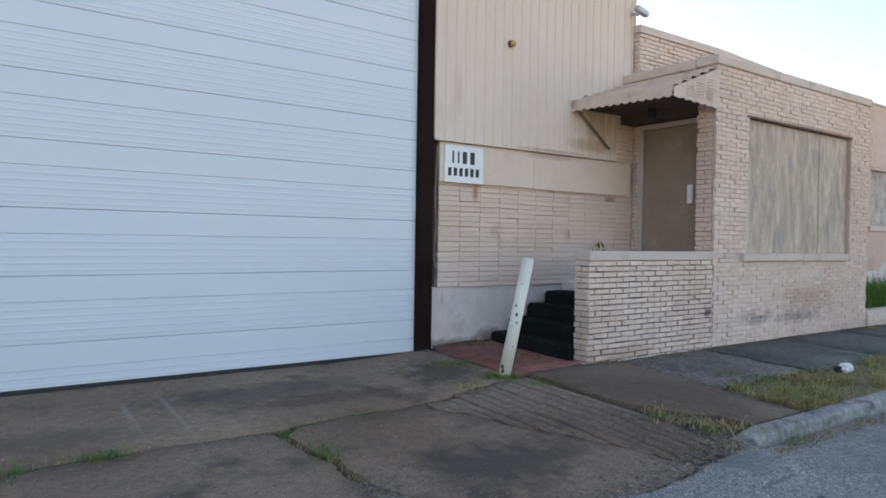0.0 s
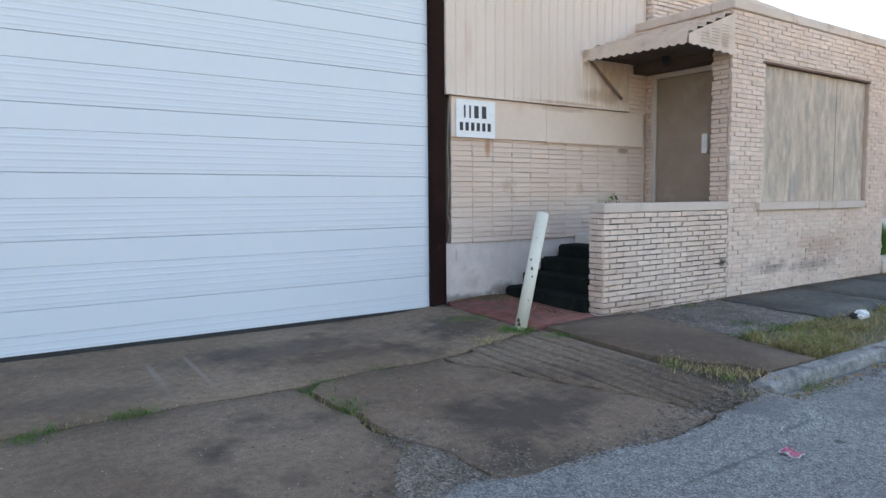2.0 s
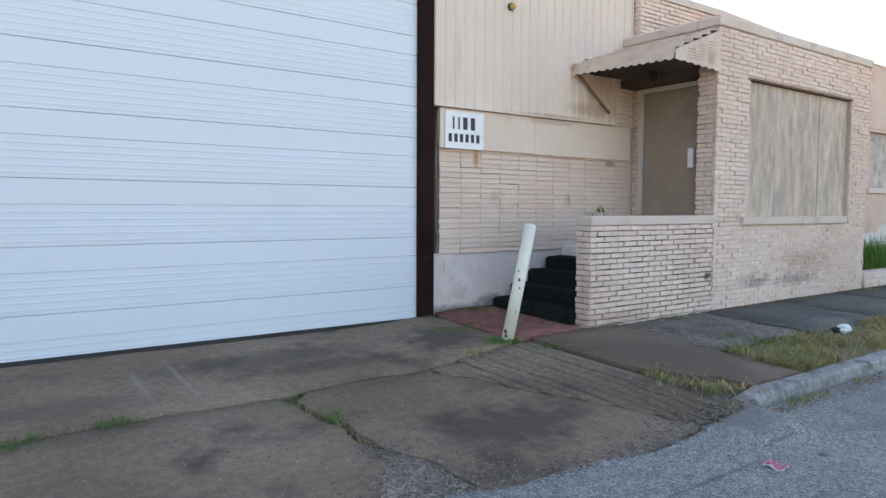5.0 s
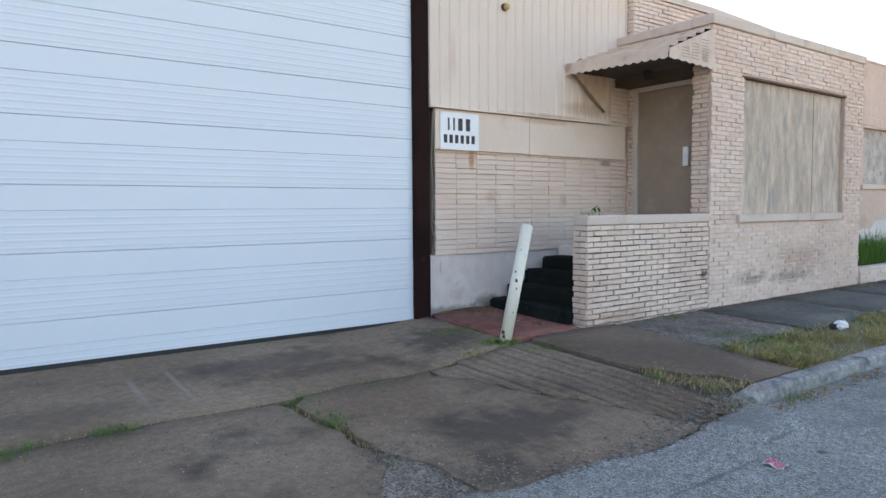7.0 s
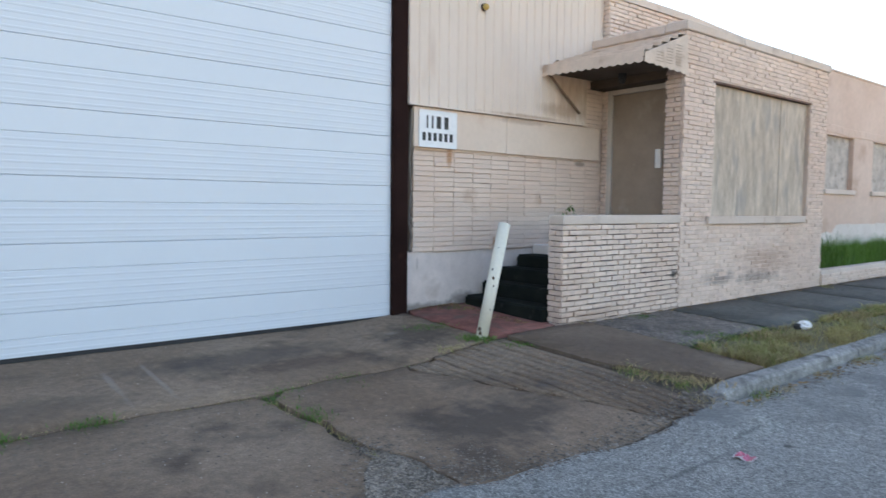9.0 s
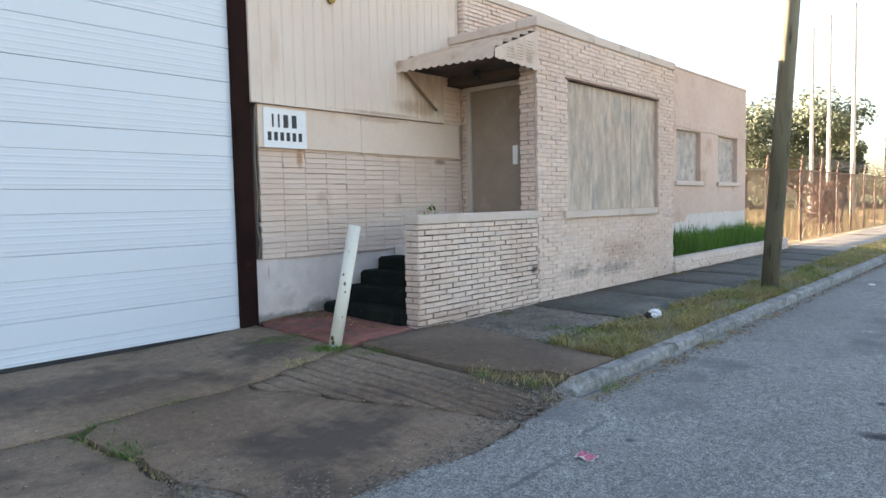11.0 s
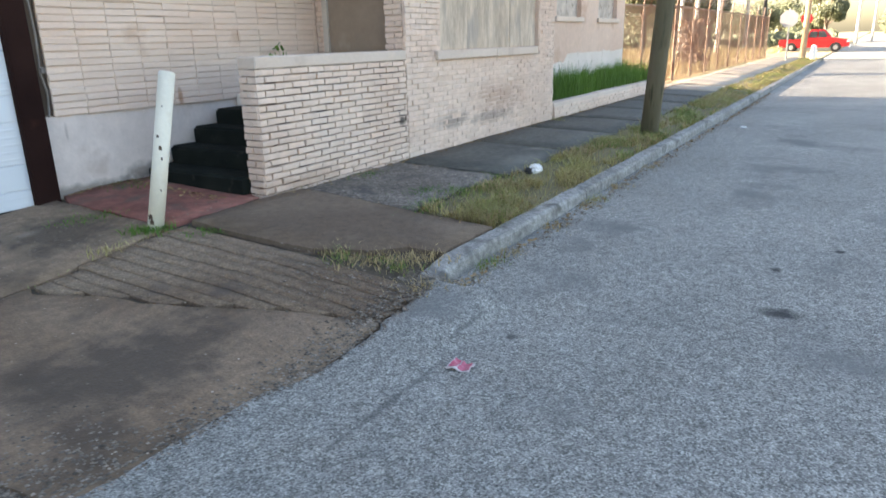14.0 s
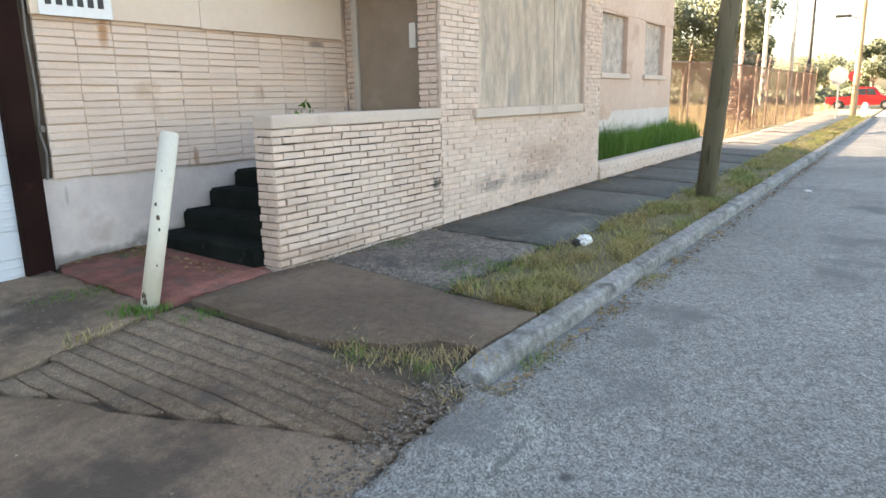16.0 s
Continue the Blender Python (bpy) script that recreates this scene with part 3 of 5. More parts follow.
# entrance block
block = thing("wall_entrance_block", (10, A + 0.1, 0.2), "beige painted long-brick wall of the entrance block", "wall", kind="structure")
WX0, WX1, WZ0, WZ1 = 8.65, 11.455, 1.375, 3.115
part("core", boxes((CX + 0.02, WX0, A + 0.010, A + 0.25, 0.15, 3.655), (WX1, CE - 0.02, A + 0.010, A + 0.25, 0.15, 3.655), (WX0, WX1, A + 0.010, A + 0.25, 0.15, WZ0), (WX0, WX1, A + 0.010, A + 0.25, WZ1, 3.655),
                   (CX + 0.02, CX + 0.25, A + 0.25, B + 0.1, 3.22, 3.655), (DX + 0.03, DX + 0.25, 6.33, B + 0.1, 0.2, 3.22), (DX + 0.03, DX + 0.25, A + 0.25, 5.24, 0.2, 3.22),
                   (DX + 0.03, DX + 0.25, 5.24, 6.33, 3.10, 3.22), (CE - 0.25, CE - 0.02, A + 0.25, 9, 0.15, 3.62)), mortar_coat, block)
part("paint_coat", boxes((8.35, CE - 0.1, A + 0.0035, A + 0.0098, 0.2, 1.262)), coat_mat, block, "thick old paint smeared over the bricks")
tagged(part("roof_entrance", boxes((CX + 0.25, CE - 0.25, A + 0.25, 14, 3.25, 3.4)), coping_mat), "flat roof behind the parapet", "roof", kind="structure")
# ceiling colour darkened to hold the porch shade
tagged(part("porch_ceiling", boxes((CX + 0.01, DX + 0.05, A + 0.25, B, 3.11, 3.22)), shade_brown), "porch ceiling, dark brown with shade put into its colour", "ceiling", kind="structure")
coping = thing("coping", (10, A, 3.6), "weathered beige concrete coping along the parapet", "coping", kind="structure")
for a, b in ((CX - 0.03, 9.3), (9.304, 10.7), (10.704, CE + 0.02)):
    part("coping_stone", boxes((a, b, A - 0.03, A + 0.28, 3.655, 3.772), bevel=0.012), coping_mat, coping)
part("coping_stone", boxes((CX - 0.03, CX + 0.28, A + 0.284, B - 0.02, 3.65, 3.762), bevel=0.012), coping_mat, coping)

sill = tagged(part("window_sill", boxes((8.515, 10.0, A - 0.05, A + 0.08, 1.272, 1.372), (10.004, 11.335, A - 0.05, A + 0.08, 1.268, 1.370), bevel=0.008), coping_mat), "beige painted concrete window sill", "sill", kind="structure")
win = thing("window_1", (10.1, A + 0.06, WZ0), "wide window boarded up with weathered grey plywood", "window", kind="structure")
for a, b, o in ((WX0, 9.40, 0.0), (9.404, 10.6, 0.004), (10.604, WX1, -0.002)):
    part("plywood_sheet", boxes((a + 0.002, b - 0.002, A + 0.062 + o, A + 0.085, WZ0 + 0.001, WZ1 - 0.022), bevel=0.002), ply, win)
part("lintel", boxes((WX0 - 0.06, WX1 + 0.02, A - 0.006, A + 0.06, WZ1 - 0.02, WZ1 + 0.004)), surf("rusty_lintel", (0.10, 0.05, 0.035), (0.16, 0.09, 0.065), 4, 30, 0.8, 0.3), win, "rusty steel lintel")

# entrance door
door = thing("door_1", (DX, 5.78, 0.99), "closed plain brown painted entrance door with a metal lock guard", "door", kind="structure")
part("leaf", boxes((DX - 0.012, DX + 0.03, 5.345, 6.222, 0.99, 3.03), bevel=0.004), doorpaint, door)
fr = part("door_frame", boxes((DX - 0.04, DX + 0.04, 5.265, 5.34, 0.985, 3.10), (DX - 0.04, DX + 0.04, 6.227, 6.30, 0.985, 3.10), (DX - 0.038, DX + 0.04, 5.34, 6.227, 3.036, 3.10), bevel=0.004), framepaint, door, "grey painted steel frame")
part("lock_guard", boxes((DX - 0.05, DX - 0.013, 5.425, 5.51, 2.0, 2.25), bevel=0.006), steel_white, door, "bright metal lock guard")
hb = bmesh.new()
for z in (1.2, 2.0, 2.8):
    rod(hb, (DX - 0.03, 6.232, z - 0.05), (DX - 0.03, 6.232, z + 0.05), 0.012)
part("hinge", hb, metalgrey, door)

# hall
hall = thing("wall_hall", (6.5, B, 0.2), "hall wall of stacked long painted bricks", "wall", kind="structure")
part("core", boxes((4.905, DX + 0.04, B + 0.014, B + 0.3, 0.955, 5.58), (DX + 0.04, 12.0, B + 0.02, B + 0.3, 0.1, 3.4)), mortar_pale, hall)
# solid strip, coloured dark for the shade inside the gap
part("broken_edge", boxes((4.80, 4.904, B + 0.03, B + 0.3, 0.955, 2.6)), shade_brown, hall, "dark strip standing for the shaded ragged gap beside the jamb")
part("plinth", boxes((4.795, DX + 0.05, B + 0.028, B + 0.3, 0.1, 0.952), bevel=0.006), plinth_mat, hall, "pale painted concrete plinth")
shell = thing("hall_shell", (0, 12, 0), "plain walls and roof of the large hall", "building", kind="structure")
part("side_wall", boxes((-14, -13.7, 6.7, 30, 0, 5.6), (7.85, 8.05, 6.8, 30, 3.0, 5.6), (-13.7, 7.85, 29.7, 30, 0, 5.6), (-14, -6.0, 6.45, 6.7, 0.0, 5.6), (-6.0, 4.6, 6.46, 6.8, 5.06, 5.6)), cladding, shell)
part("roof", boxes((-14.1, 8.1, 6.4, 30.1, 5.6, 5.75)), coping_mat, shell)

band = tagged(part("fascia_band", boxes((4.87, 6.3, B - 0.045, B - 0.002, 2.135, 2.583), (6.302, 8.12, B - 0.047, B - 0.002, 2.128, 2.579), bevel=0.004), bandmat), "flat beige painted fascia board across the hall wall", "fascia", kind="structure")
def ribbed(x0, x1, z_lo, z_hi):
    pts, x = [], x0
    while x < x1 - 0.14:
        pts += [(x, B - 0.075), (x + 0.085, B - 0.075), (x + 0.097, B - 0.062), (x + 0.128, B - 0.062)]
        x += 0.14
    return prism(pts + [(x, B - 0.075), (x1, B - 0.075), (x1, B - 0.02), (x0, B - 0.02)], "z", z_lo, z_hi)


clad = thing("cladding_panel", (6.4, B, 2.6), "beige painted ribbed metal cladding with rust at the lower edge", "cladding", kind="structure")
part("ribbed_sheet", ribbed(4.785, 7.785, 2.605, 5.6), cladding, clad)
part("ribbed_sheet", ribbed(7.787, 8.06, 3.46, 5.6), cladding, clad)
part("drip_edge", boxes((4.775, 7.80, B - 0.095, B - 0.02, 2.588, 2.602), (4.775, 4.783, B - 0.085, B, 2.6, 5.6), (8.06, 8.09, B - 0.085, B + 0.02, 3.7, 5.6)), cladding, clad)

# upper brick wall behind the awning
upper = thing("wall_upper", (9, 6.25, 3.4), "upper painted brick wall with a coping behind the entrance roof", "wall", kind="structure")
part("core", prism([(8.13, 3.4), (14.0, 3.4), (14.0, 4.2), (10.0, 4.37), (8.13, 4.37)], "y", 6.27, 6.6), mortar_coat, upper)
part("coping_stone", prism([(8.08, 4.37), (10.0, 4.37), (14.02, 4.2), (14.02, 4.30), (10.0, 4.47), (8.08, 4.47)], "y", 6.22, 6.63), coping_mat, upper)

# large sectional door
big = thing("overhead_door", (0, 6.6, 0.2), "closed white ribbed sectional overhead door", "garage door")


def door_section(z0, cut=0.0):
    """One section: five shallow ribs, a narrow groove and a plain strip above it."""
    prof = [(-0.001, 0.001), (-0.012, 0.006)]
    for k in range(5):
        r = 0.047 + 0.058 * k
        prof += [(-0.012, r - 0.013), (-0.0142, r - 0.006), (-0.0142, r + 0.004), (-0.012, r + 0.010)]
    prof += [(-0.012, 0.328), (-0.001, 0.332), (-0.001, 0.336), (-0.012, 0.341), (-0.012, 0.536), (-0.001, 0.541), (0.04, 0.541), (0.04, 0.001)]
    return prism([(6.44 + y, max(cut, z0 + z)) for y, z in prof], "x", -6.0, 4.60)


part("door_panel", door_section(0.064, 0.254), doorwhite, big)
master = part("door_panel", door_section(0.605), doorwhite, big)
for k in range(1, 9):
    ob = new("door_panel", master.data)
    ob.parent = big
    ob.location = (0, 0.0008 * (k % 2), 0.541 * k)
# unseen sheet added behind the panels to stop sun leaking through
part("door_back", boxes((-6, 4.6, 6.485, 6.50, 0.2, 5.1)), doorwhite, big)
part("bottom_seal", boxes((-6, 4.6, 6.425, 6.48, 0.18, 0.256)), rubber, big, "black rubber seal")
jamb = tagged(part("door_jamb", boxes((4.585, 4.60, 6.375, 6.50, 0.16, 5.6), (4.60, 4.785, 6.375, 6.39, 0.16, 5.6), (4.77, 4.785, 6.39, 6.43, 0.16, 5.6), (4.60, 4.79, 6.43, 6.66, 0.16, 5.6), bevel=0.003), darkbrown), "dark brown steel door jamb", "door jamb", kind="structure")
bm = bmesh.new()
pts = [(4.835, 6.41, 0.95), (4.85, 6.40, 1.15), (4.825, 6.41, 1.3), (4.84, 6.40, 1.6), (4.83, 6.41, 2.0), (4.845, 6.40, 2.55)]
for a, b in zip(pts, pts[1:]):
    rod(bm, a, b, 0.009)
box(bm, 4.825, 4.86, 6.385, 6.415, 1.30, 1.35, 0.004)
tagged(part("conduit", bm, surf("dull_grey_conduit", (0.16, 0.14, 0.125), (0.26, 0.235, 0.21), 6, 40, 0.7, 0.2)), "thin bent grey conduit beside the door jamb", "conduit")

# neighbouring section with two boarded windows
Y2, E2 = 5.84, 18.56
sec = thing("wall_far_section", (15.5, Y2, 0.2), "peeling beige stucco wall with two boarded windows", "wall", kind="structure")
W = ((14.30, 15.61), (16.66, 17.95))
part("core", boxes((12.0, 14.30, Y2, Y2 + 0.3, 0.1, 4.12), (15.61, 16.66, Y2, Y2 + 0.3, 0.1, 4.12), (17.95, E2, Y2, Y2 + 0.3, 0.1, 4.12),
                   *[(a, b, Y2, Y2 + 0.3, z0, z1) for a, b in W for z0, z1 in ((0.1, 1.87), (2.92, 4.12))], (E2 - 0.3, E2, Y2 + 0.3, 24, 0.1, 4.12), (12.0, 12.3, Y2 + 0.3, 24, 3.4, 4.12)), stucco, sec)
part("coping_stone", boxes((12.0, E2 + 0.02, Y2 - 0.015, Y2 + 0.3, 4.12, 4.165), (E2 - 0.3, E2 + 0.02, Y2 + 0.3, 24, 4.12, 4.165), bevel=0.01), stucco, sec)
part("roof_far", boxes((12.3, E2 - 0.3, Y2 + 0.3, 24, 3.7, 3.85)), coping_mat, sec)
bm = bmesh.new()
x = 12.3
while x < E2 - 0.1:
    z = 3.09 + 0.05 * noise.noise((x * 0.8, 0, 2))
    box(bm, x, x + 0.302, Y2 - 0.012, Y2 + 0.01, z - 0.15, z, 0.006)
    x += 0.3
part("lintel_course", bm, stucco, sec)
for i, (a, b) in enumerate(W):
    w = thing("window_%d" % (i + 2), ((a + b) / 2, Y2, 1.87), "small window boarded up with peeling painted board", "window", kind="structure")
    part("board", boxes((a, b, Y2 + 0.09, Y2 + 0.11, 1.87, 2.92)), boards, w)
    part("window_sill", boxes((a - 0.08, b + 0.08, Y2 - 0.05, Y2 + 0.09, 1.775, 1.868), bevel=0.008), coping_mat, w)
bm = bmesh.new()
top = [(12.3 + 0.2 * i, 1.02 + (0.16 if i > 12 else 0.0) + 0.05 * noise.noise((i * 0.6, 0, 4))) for i in range(32)]
a = [bm.verts.new((x, Y2 - 0.004, 0.2)) for x, z in top]
b = [bm.verts.new((x, Y2 - 0.004, z)) for x, z in top]
for i in range(31):
    bm.faces.new((a[i], a[i + 1], b[i + 1], b[i]))
part("paint_patch", bm, whitewash, sec, "patch of white paint along the base")

planter = thing("planter", (15.3, A, 0.2), "low painted brick planter wall full of tall grass", "planter", kind="structure")
part("planter_wall", boxes((12.065, 14.2, A - 0.02, A + 0.16, 0.15, 0.485), (14.204, 16.4, A - 0.018, A + 0.16, 0.15, 0.49), (16.404, 18.9, A - 0.02, A + 0.16, 0.15, 0.487), (18.72, 18.9, A + 0.16, 5.84, 0.15, 0.485), bevel=0.012), coping_mat, planter)
part("planter_soil", boxes((12.12, 18.72, A + 0.16, Y2, 0.1, 0.42)), soil, planter)

# steps
stairs = thing("steps", (6.6, 5.8, 0.25), "dark covered entrance steps with rounded edges", "steps", kind="structure")
for k in range(4):
    x0 = (5.63, 5.91, 6.20, 6.50)[k]
    zt = (0.405, 0.565, 0.72, 0.865)[k]
    x1 = x0 + 0.5
    bow = [(x0 + 0.10 * (1 - math.cos(a)), 6.30 + 0.13 * math.sin(a)) for a in (1.57, 1.2, 0.85, 0.5, 0.2)]
    bm = prism(bow + [(x0, 6.1), (x0 + 0.015, 5.7), (x0 + 0.03, A + 0.19), (x1, A + 0.19), (x1, 6.43)], "z", 0.18 if k == 0 else zt - 0.17, zt)
    bmesh.ops.bevel(bm, geom=[e for e in bm.edges if abs(e.verts[0].co.z - zt) < 1e-4 and abs(e.verts[1].co.z - zt) < 1e-4], offset=0.022, segments=3, affect="EDGES")
    for v in bm.verts:
        v.co += noise.noise_vector(v.co * 5) * 0.005
    for f in bm.faces:
        f.smooth = f.calc_area() < 0.012
    part("step", bm, carpet, stairs)
part("landing", boxes((6.86, DX + 0.02, A + 0.19, B + 0.01, 0.2, 0.985), bevel=0.01), whitewash, stairs, "whitewashed brick landing")

# ---- awning ----
awn = thing("awning", (7.5, 5.7, 3.2), "beige painted metal awning with scalloped edge over the door", "awning")
y0, y1 = A + 0.006, B - 0.06
XR, XL, XT = 7.08, 6.90, 7.94      # front edge at its two ends, and the wall


def across(outline):
    """An outline of (share of the depth, z) carried from one end of the awning to the other."""
    bm = bmesh.new()
    ends = [[bm.verts.new((xf + (XT - xf) * q, y, z)) for q, z in outline] for xf, y in ((XR, y0), (XL, y1))]
    bm.faces.new(ends[0])
    bm.faces.new(ends[1])
    for i in range(len(outline)):
        k = (i + 1) % len(outline)
        bm.faces.new((ends[0][i], ends[0][k], ends[1][k], ends[1][i]))
    bmesh.ops.recalc_face_normals(bm, faces=bm.faces)
    return bm


for k in range(5):
    q0, q1 = k / 5 - (0.0 if k == 0 else 0.015), (k + 1) / 5 + 0.02
    za, zb = 3.245 + 0.355 * k / 5, 3.245 + 0.355 * (k + 1) / 5
    part("awning_slat", across([(q0, za - 0.004), (q0, za + 0.048), (q0 + 0.02, za + 0.055), (q1, zb + 0.004), (q1, zb - 0.003), (q0 + 0.02, za + 0.046), (q0 + 0.006, za - 0.004)]), awning_paint, awn)
n = 13
for i in range(n):
    fa, fb = i / n, (i + 1) / n
    low = [(fb + (fa - fb) * f, 3.168 - 0.024 * math.sin(math.pi * f)) for f in (0, 0.15, 0.32, 0.5, 0.68, 0.85, 1)]
    bm = bmesh.new()
    sides = [[bm.verts.new((XR + (XL - XR) * f + o, y0 + (y1 - y0) * f, z)) for f, z in [(fa, 3.262), (fb, 3.262)] + low] for o in (-0.012, -0.005)]
    bm.faces.new(sides[0])
    bm.faces.new(sides[1])
    for a in range(len(sides[0])):
        b = (a + 1) % len(sides[0])
        bm.faces.new((sides[0][a], sides[0][b], sides[1][b], sides[1][a]))
    bmesh.ops.recalc_face_normals(bm, faces=bm.faces)
    part("valance_scallop", bm, awning_paint, awn)
side = part("side_panel", prism([(XR - 0.01, 3.255), (7.945, 3.60), (7.96, 3.118)] + [(7.94 - 0.07 * i, 3.125 + 0.003 * i - 0.02 * (i % 2)) for i in range(1, 12)] + [(XR - 0.01, 3.155)], "y", A - 0.016, A - 0.009), awning_paint, awn)
slot = surf("slot_shade", (0.36, 0.28, 0.22), (0.44, 0.35, 0.28), 8, 40, 0.9, 0.1)
for r in range(3):
    for k in range(9):
        x = 7.36 + 0.20 * r
        z = 3.19 + 0.034 * k
        if z < 3.262 + (x - 7.17) * 0.415 - 0.045:
            part("louvre", boxes((x - 0.065, x + 0.065, A - 0.0205, A - 0.0165, z, z + 0.008)), slot, side)
# sheet added below the slats, its dark tone holds rust and shade
part("soffit", across([(0.03, 3.225), (1.0, 3.235), (1.0, 3.215), (0.03, 3.205)]), shade_brown, awn, "added underside sheet, dark brown for rust and shade")
bm = bmesh.new()
rod(bm, (6.98, B - 0.11, 3.19), (7.60, B - 0.11, 2.74), 0.017)
rusty = surf("rusty_brace", (0.16, 0.10, 0.07), (0.24, 0.16, 0.11), 5, 40, 0.8, 0.2)
part("brace", bm, rusty, awn, "thin rusty brace")
part("edge_rail", rod(bmesh.new(), (7.1, A + 0.03, 3.17), (7.92, A + 0.03, 3.17), 0.01), rusty, awn)
part("knob", boxes((7.12, 7.17, B - 0.13, B - 0.08, 3.345, 3.385), bevel=0.008), chipmat, awn)
bm = bmesh.new()
bmesh.ops.create_uvsphere(bm, u_segments=12, v_segments=8, radius=0.05, matrix=Matrix.Translation((7.75, 5.75, 3.13)))
rod(bm, (7.75, 5.75, 3.15), (7.75, 5.75, 3.21), 0.055, seg=14)
tagged(part("porch_lamp", bm, rubber), "small unlit round lamp under the porch ceiling", "lamp")

# ---- things on the hall wall ----
sign = thing("address_sign", (5.2, B - 0.06, 2.14), "white address sign with black lettering on the fascia", "sign")
part("plate", boxes((4.927, 5.48, B - 0.063, B - 0.049, 2.135, 2.555), bevel=0.003), signwhite, sign)
for x, w in ((5.03, 0.022), (5.105, 0.022), (5.175, 0.062), (5.285, 0.062)):
    part("mark", boxes((x, x + w, B - 0.0665, B - 0.0635, 2.352, 2.49)), signblack, sign)
for i in range(6):
    part("mark", boxes((4.972 + 0.079 * i, 4.972 + 0.079 * i + 0.046, B - 0.0665, B - 0.0635, 2.21, 2.302)), signblack, sign)
lampo = thing("wall_lamp", (5.855, B - 0.09, 3.83), "small round amber lamp on the metal cladding", "lamp")
bm = bmesh.new()
bmesh.ops.create_uvsphere(bm, u_segments=16, v_segments=10, radius=0.038, matrix=Matrix.Translation((5.855, B - 0.125, 3.825)))
part("globe", bm, yellow, lampo)
part("base", rod(bmesh.new(), (5.855, B - 0.072, 3.83), (5.855, B - 0.105, 3.83), 0.042, seg=16), chipmat, lampo)
cctv = thing("security_camera", (8.1, 6.3, 4.65), "grey security camera on a wall bracket", "camera")
part("bracket", rod(rod(bmesh.new(), (8.06, 6.36, 4.64), (8.05, 6.24, 4.60), 0.018), (8.05, 6.24, 4.60), (8.06, 6.22, 4.65), 0.016), metalgrey, cctv)
part("housing", box(bmesh.new(), 7.96, 8.16, 6.16, 6.24, 4.60, 4.68, 0.012, pose(0, 0, 0, 0, 22, -12)), metalgrey, cctv)
part("lens_shade", box(bmesh.new(), 8.135, 8.165, 6.135, 6.205, 4.565, 4.63, 0.006, pose(0, 0, 0, 0, 22, -12)), signwhite, cctv)

# leaning bollard
boll = thing("bollard", (4.68, 5.03, 0.2), "cream painted leaning steel bollard with chipped paint", "bollard")
ba, bb = Vector((4.672, 5.03, 0.14)), Vector((4.952, 5.005, 1.315))
bm = rod(bmesh.new(), ba, bb, 0.058, seg=28)
bmesh.ops.bevel(bm, geom=[e for e in bm.edges if all(v.co.z > 1.2 for v in e.verts) and len(e.link_faces) == 2 and any(len(f.verts) > 6 for f in e.link_faces)], offset=0.008, segments=2, affect="EDGES")
for f in bm.faces:
    f.smooth = len(f.verts) < 6
part("pipe", bm, cream, boll)
axis = (bb - ba).normalized()
rnd = random.Random(5)
for f, ang, s in ((0.62, 200, 0.016), (0.55, 225, 0.020), (0.49, 240, 0.012), (0.13, 190, 0.03), (0.10, 205, 0.026), (0.30, 250, 0.008), (0.8, 215, 0.007)):
    c = ba + (bb - ba) * f
    d = Vector((math.cos(radians(ang)), math.sin(radians(ang)), 0))
    bm = bmesh.new()
    q = d.to_track_quat("Z", "Y").to_matrix().to_4x4()
    bmesh.ops.create_cone(bm, cap_ends=True, segments=7, radius1=s, radius2=s * 0.8, depth=0.006, matrix=Matrix.Translation(c + d * 0.0565) @ q @ Matrix.Diagonal((0.7, 1.3, 1, 1)))
    part("chip", bm, chipmat, boll)

# ---- utility pole and street things ----
wood = surf("weathered_pole_wood", (0.16, 0.148, 0.10), (0.235, 0.212, 0.15), 1.5, 30, 0.9, 0.6, dirt=(0.07, 0.07, 0.045), dirt_at=0.55, stretch=(4, 4, 0.6))
palewood = surf("pale_pole", (0.45, 0.42, 0.37), (0.55, 0.52, 0.47), 1.0, 20, 0.8, 0.2)
pole = thing("utility_pole", (11.56, 3.27, 0.2), "leaning weathered wooden utility pole in the verge", "utility pole")
bm = rod(bmesh.new(), (11.55, 3.27, 0.05), (11.72, 2.73, 9.5), 0.125, 0.10, 20)
for f in bm.faces:
    f.smooth = len(f.verts) < 6
part("shaft", bm, wood, pole)

# ---- fence ----
rustwire = surf("rusty_wire", (0.17, 0.085, 0.055), (0.25, 0.14, 0.09), 1.2, 20, 0.85, 0.1)
rustpost = surf("rusty_post", (0.20, 0.12, 0.085), (0.32, 0.24, 0.19), 1.2, 30, 0.7, 0.2, dirt=(0.14, 0.06, 0.035), dirt_at=0.5)
FH = 2.3
fence = thing("fence", (24, 5.8, 0.1), "rusty chain-link fence with barbed wire on top", "fence")
FP = [(18.75, 7.4), (23.6, 5.8), (45.0, 5.75)]


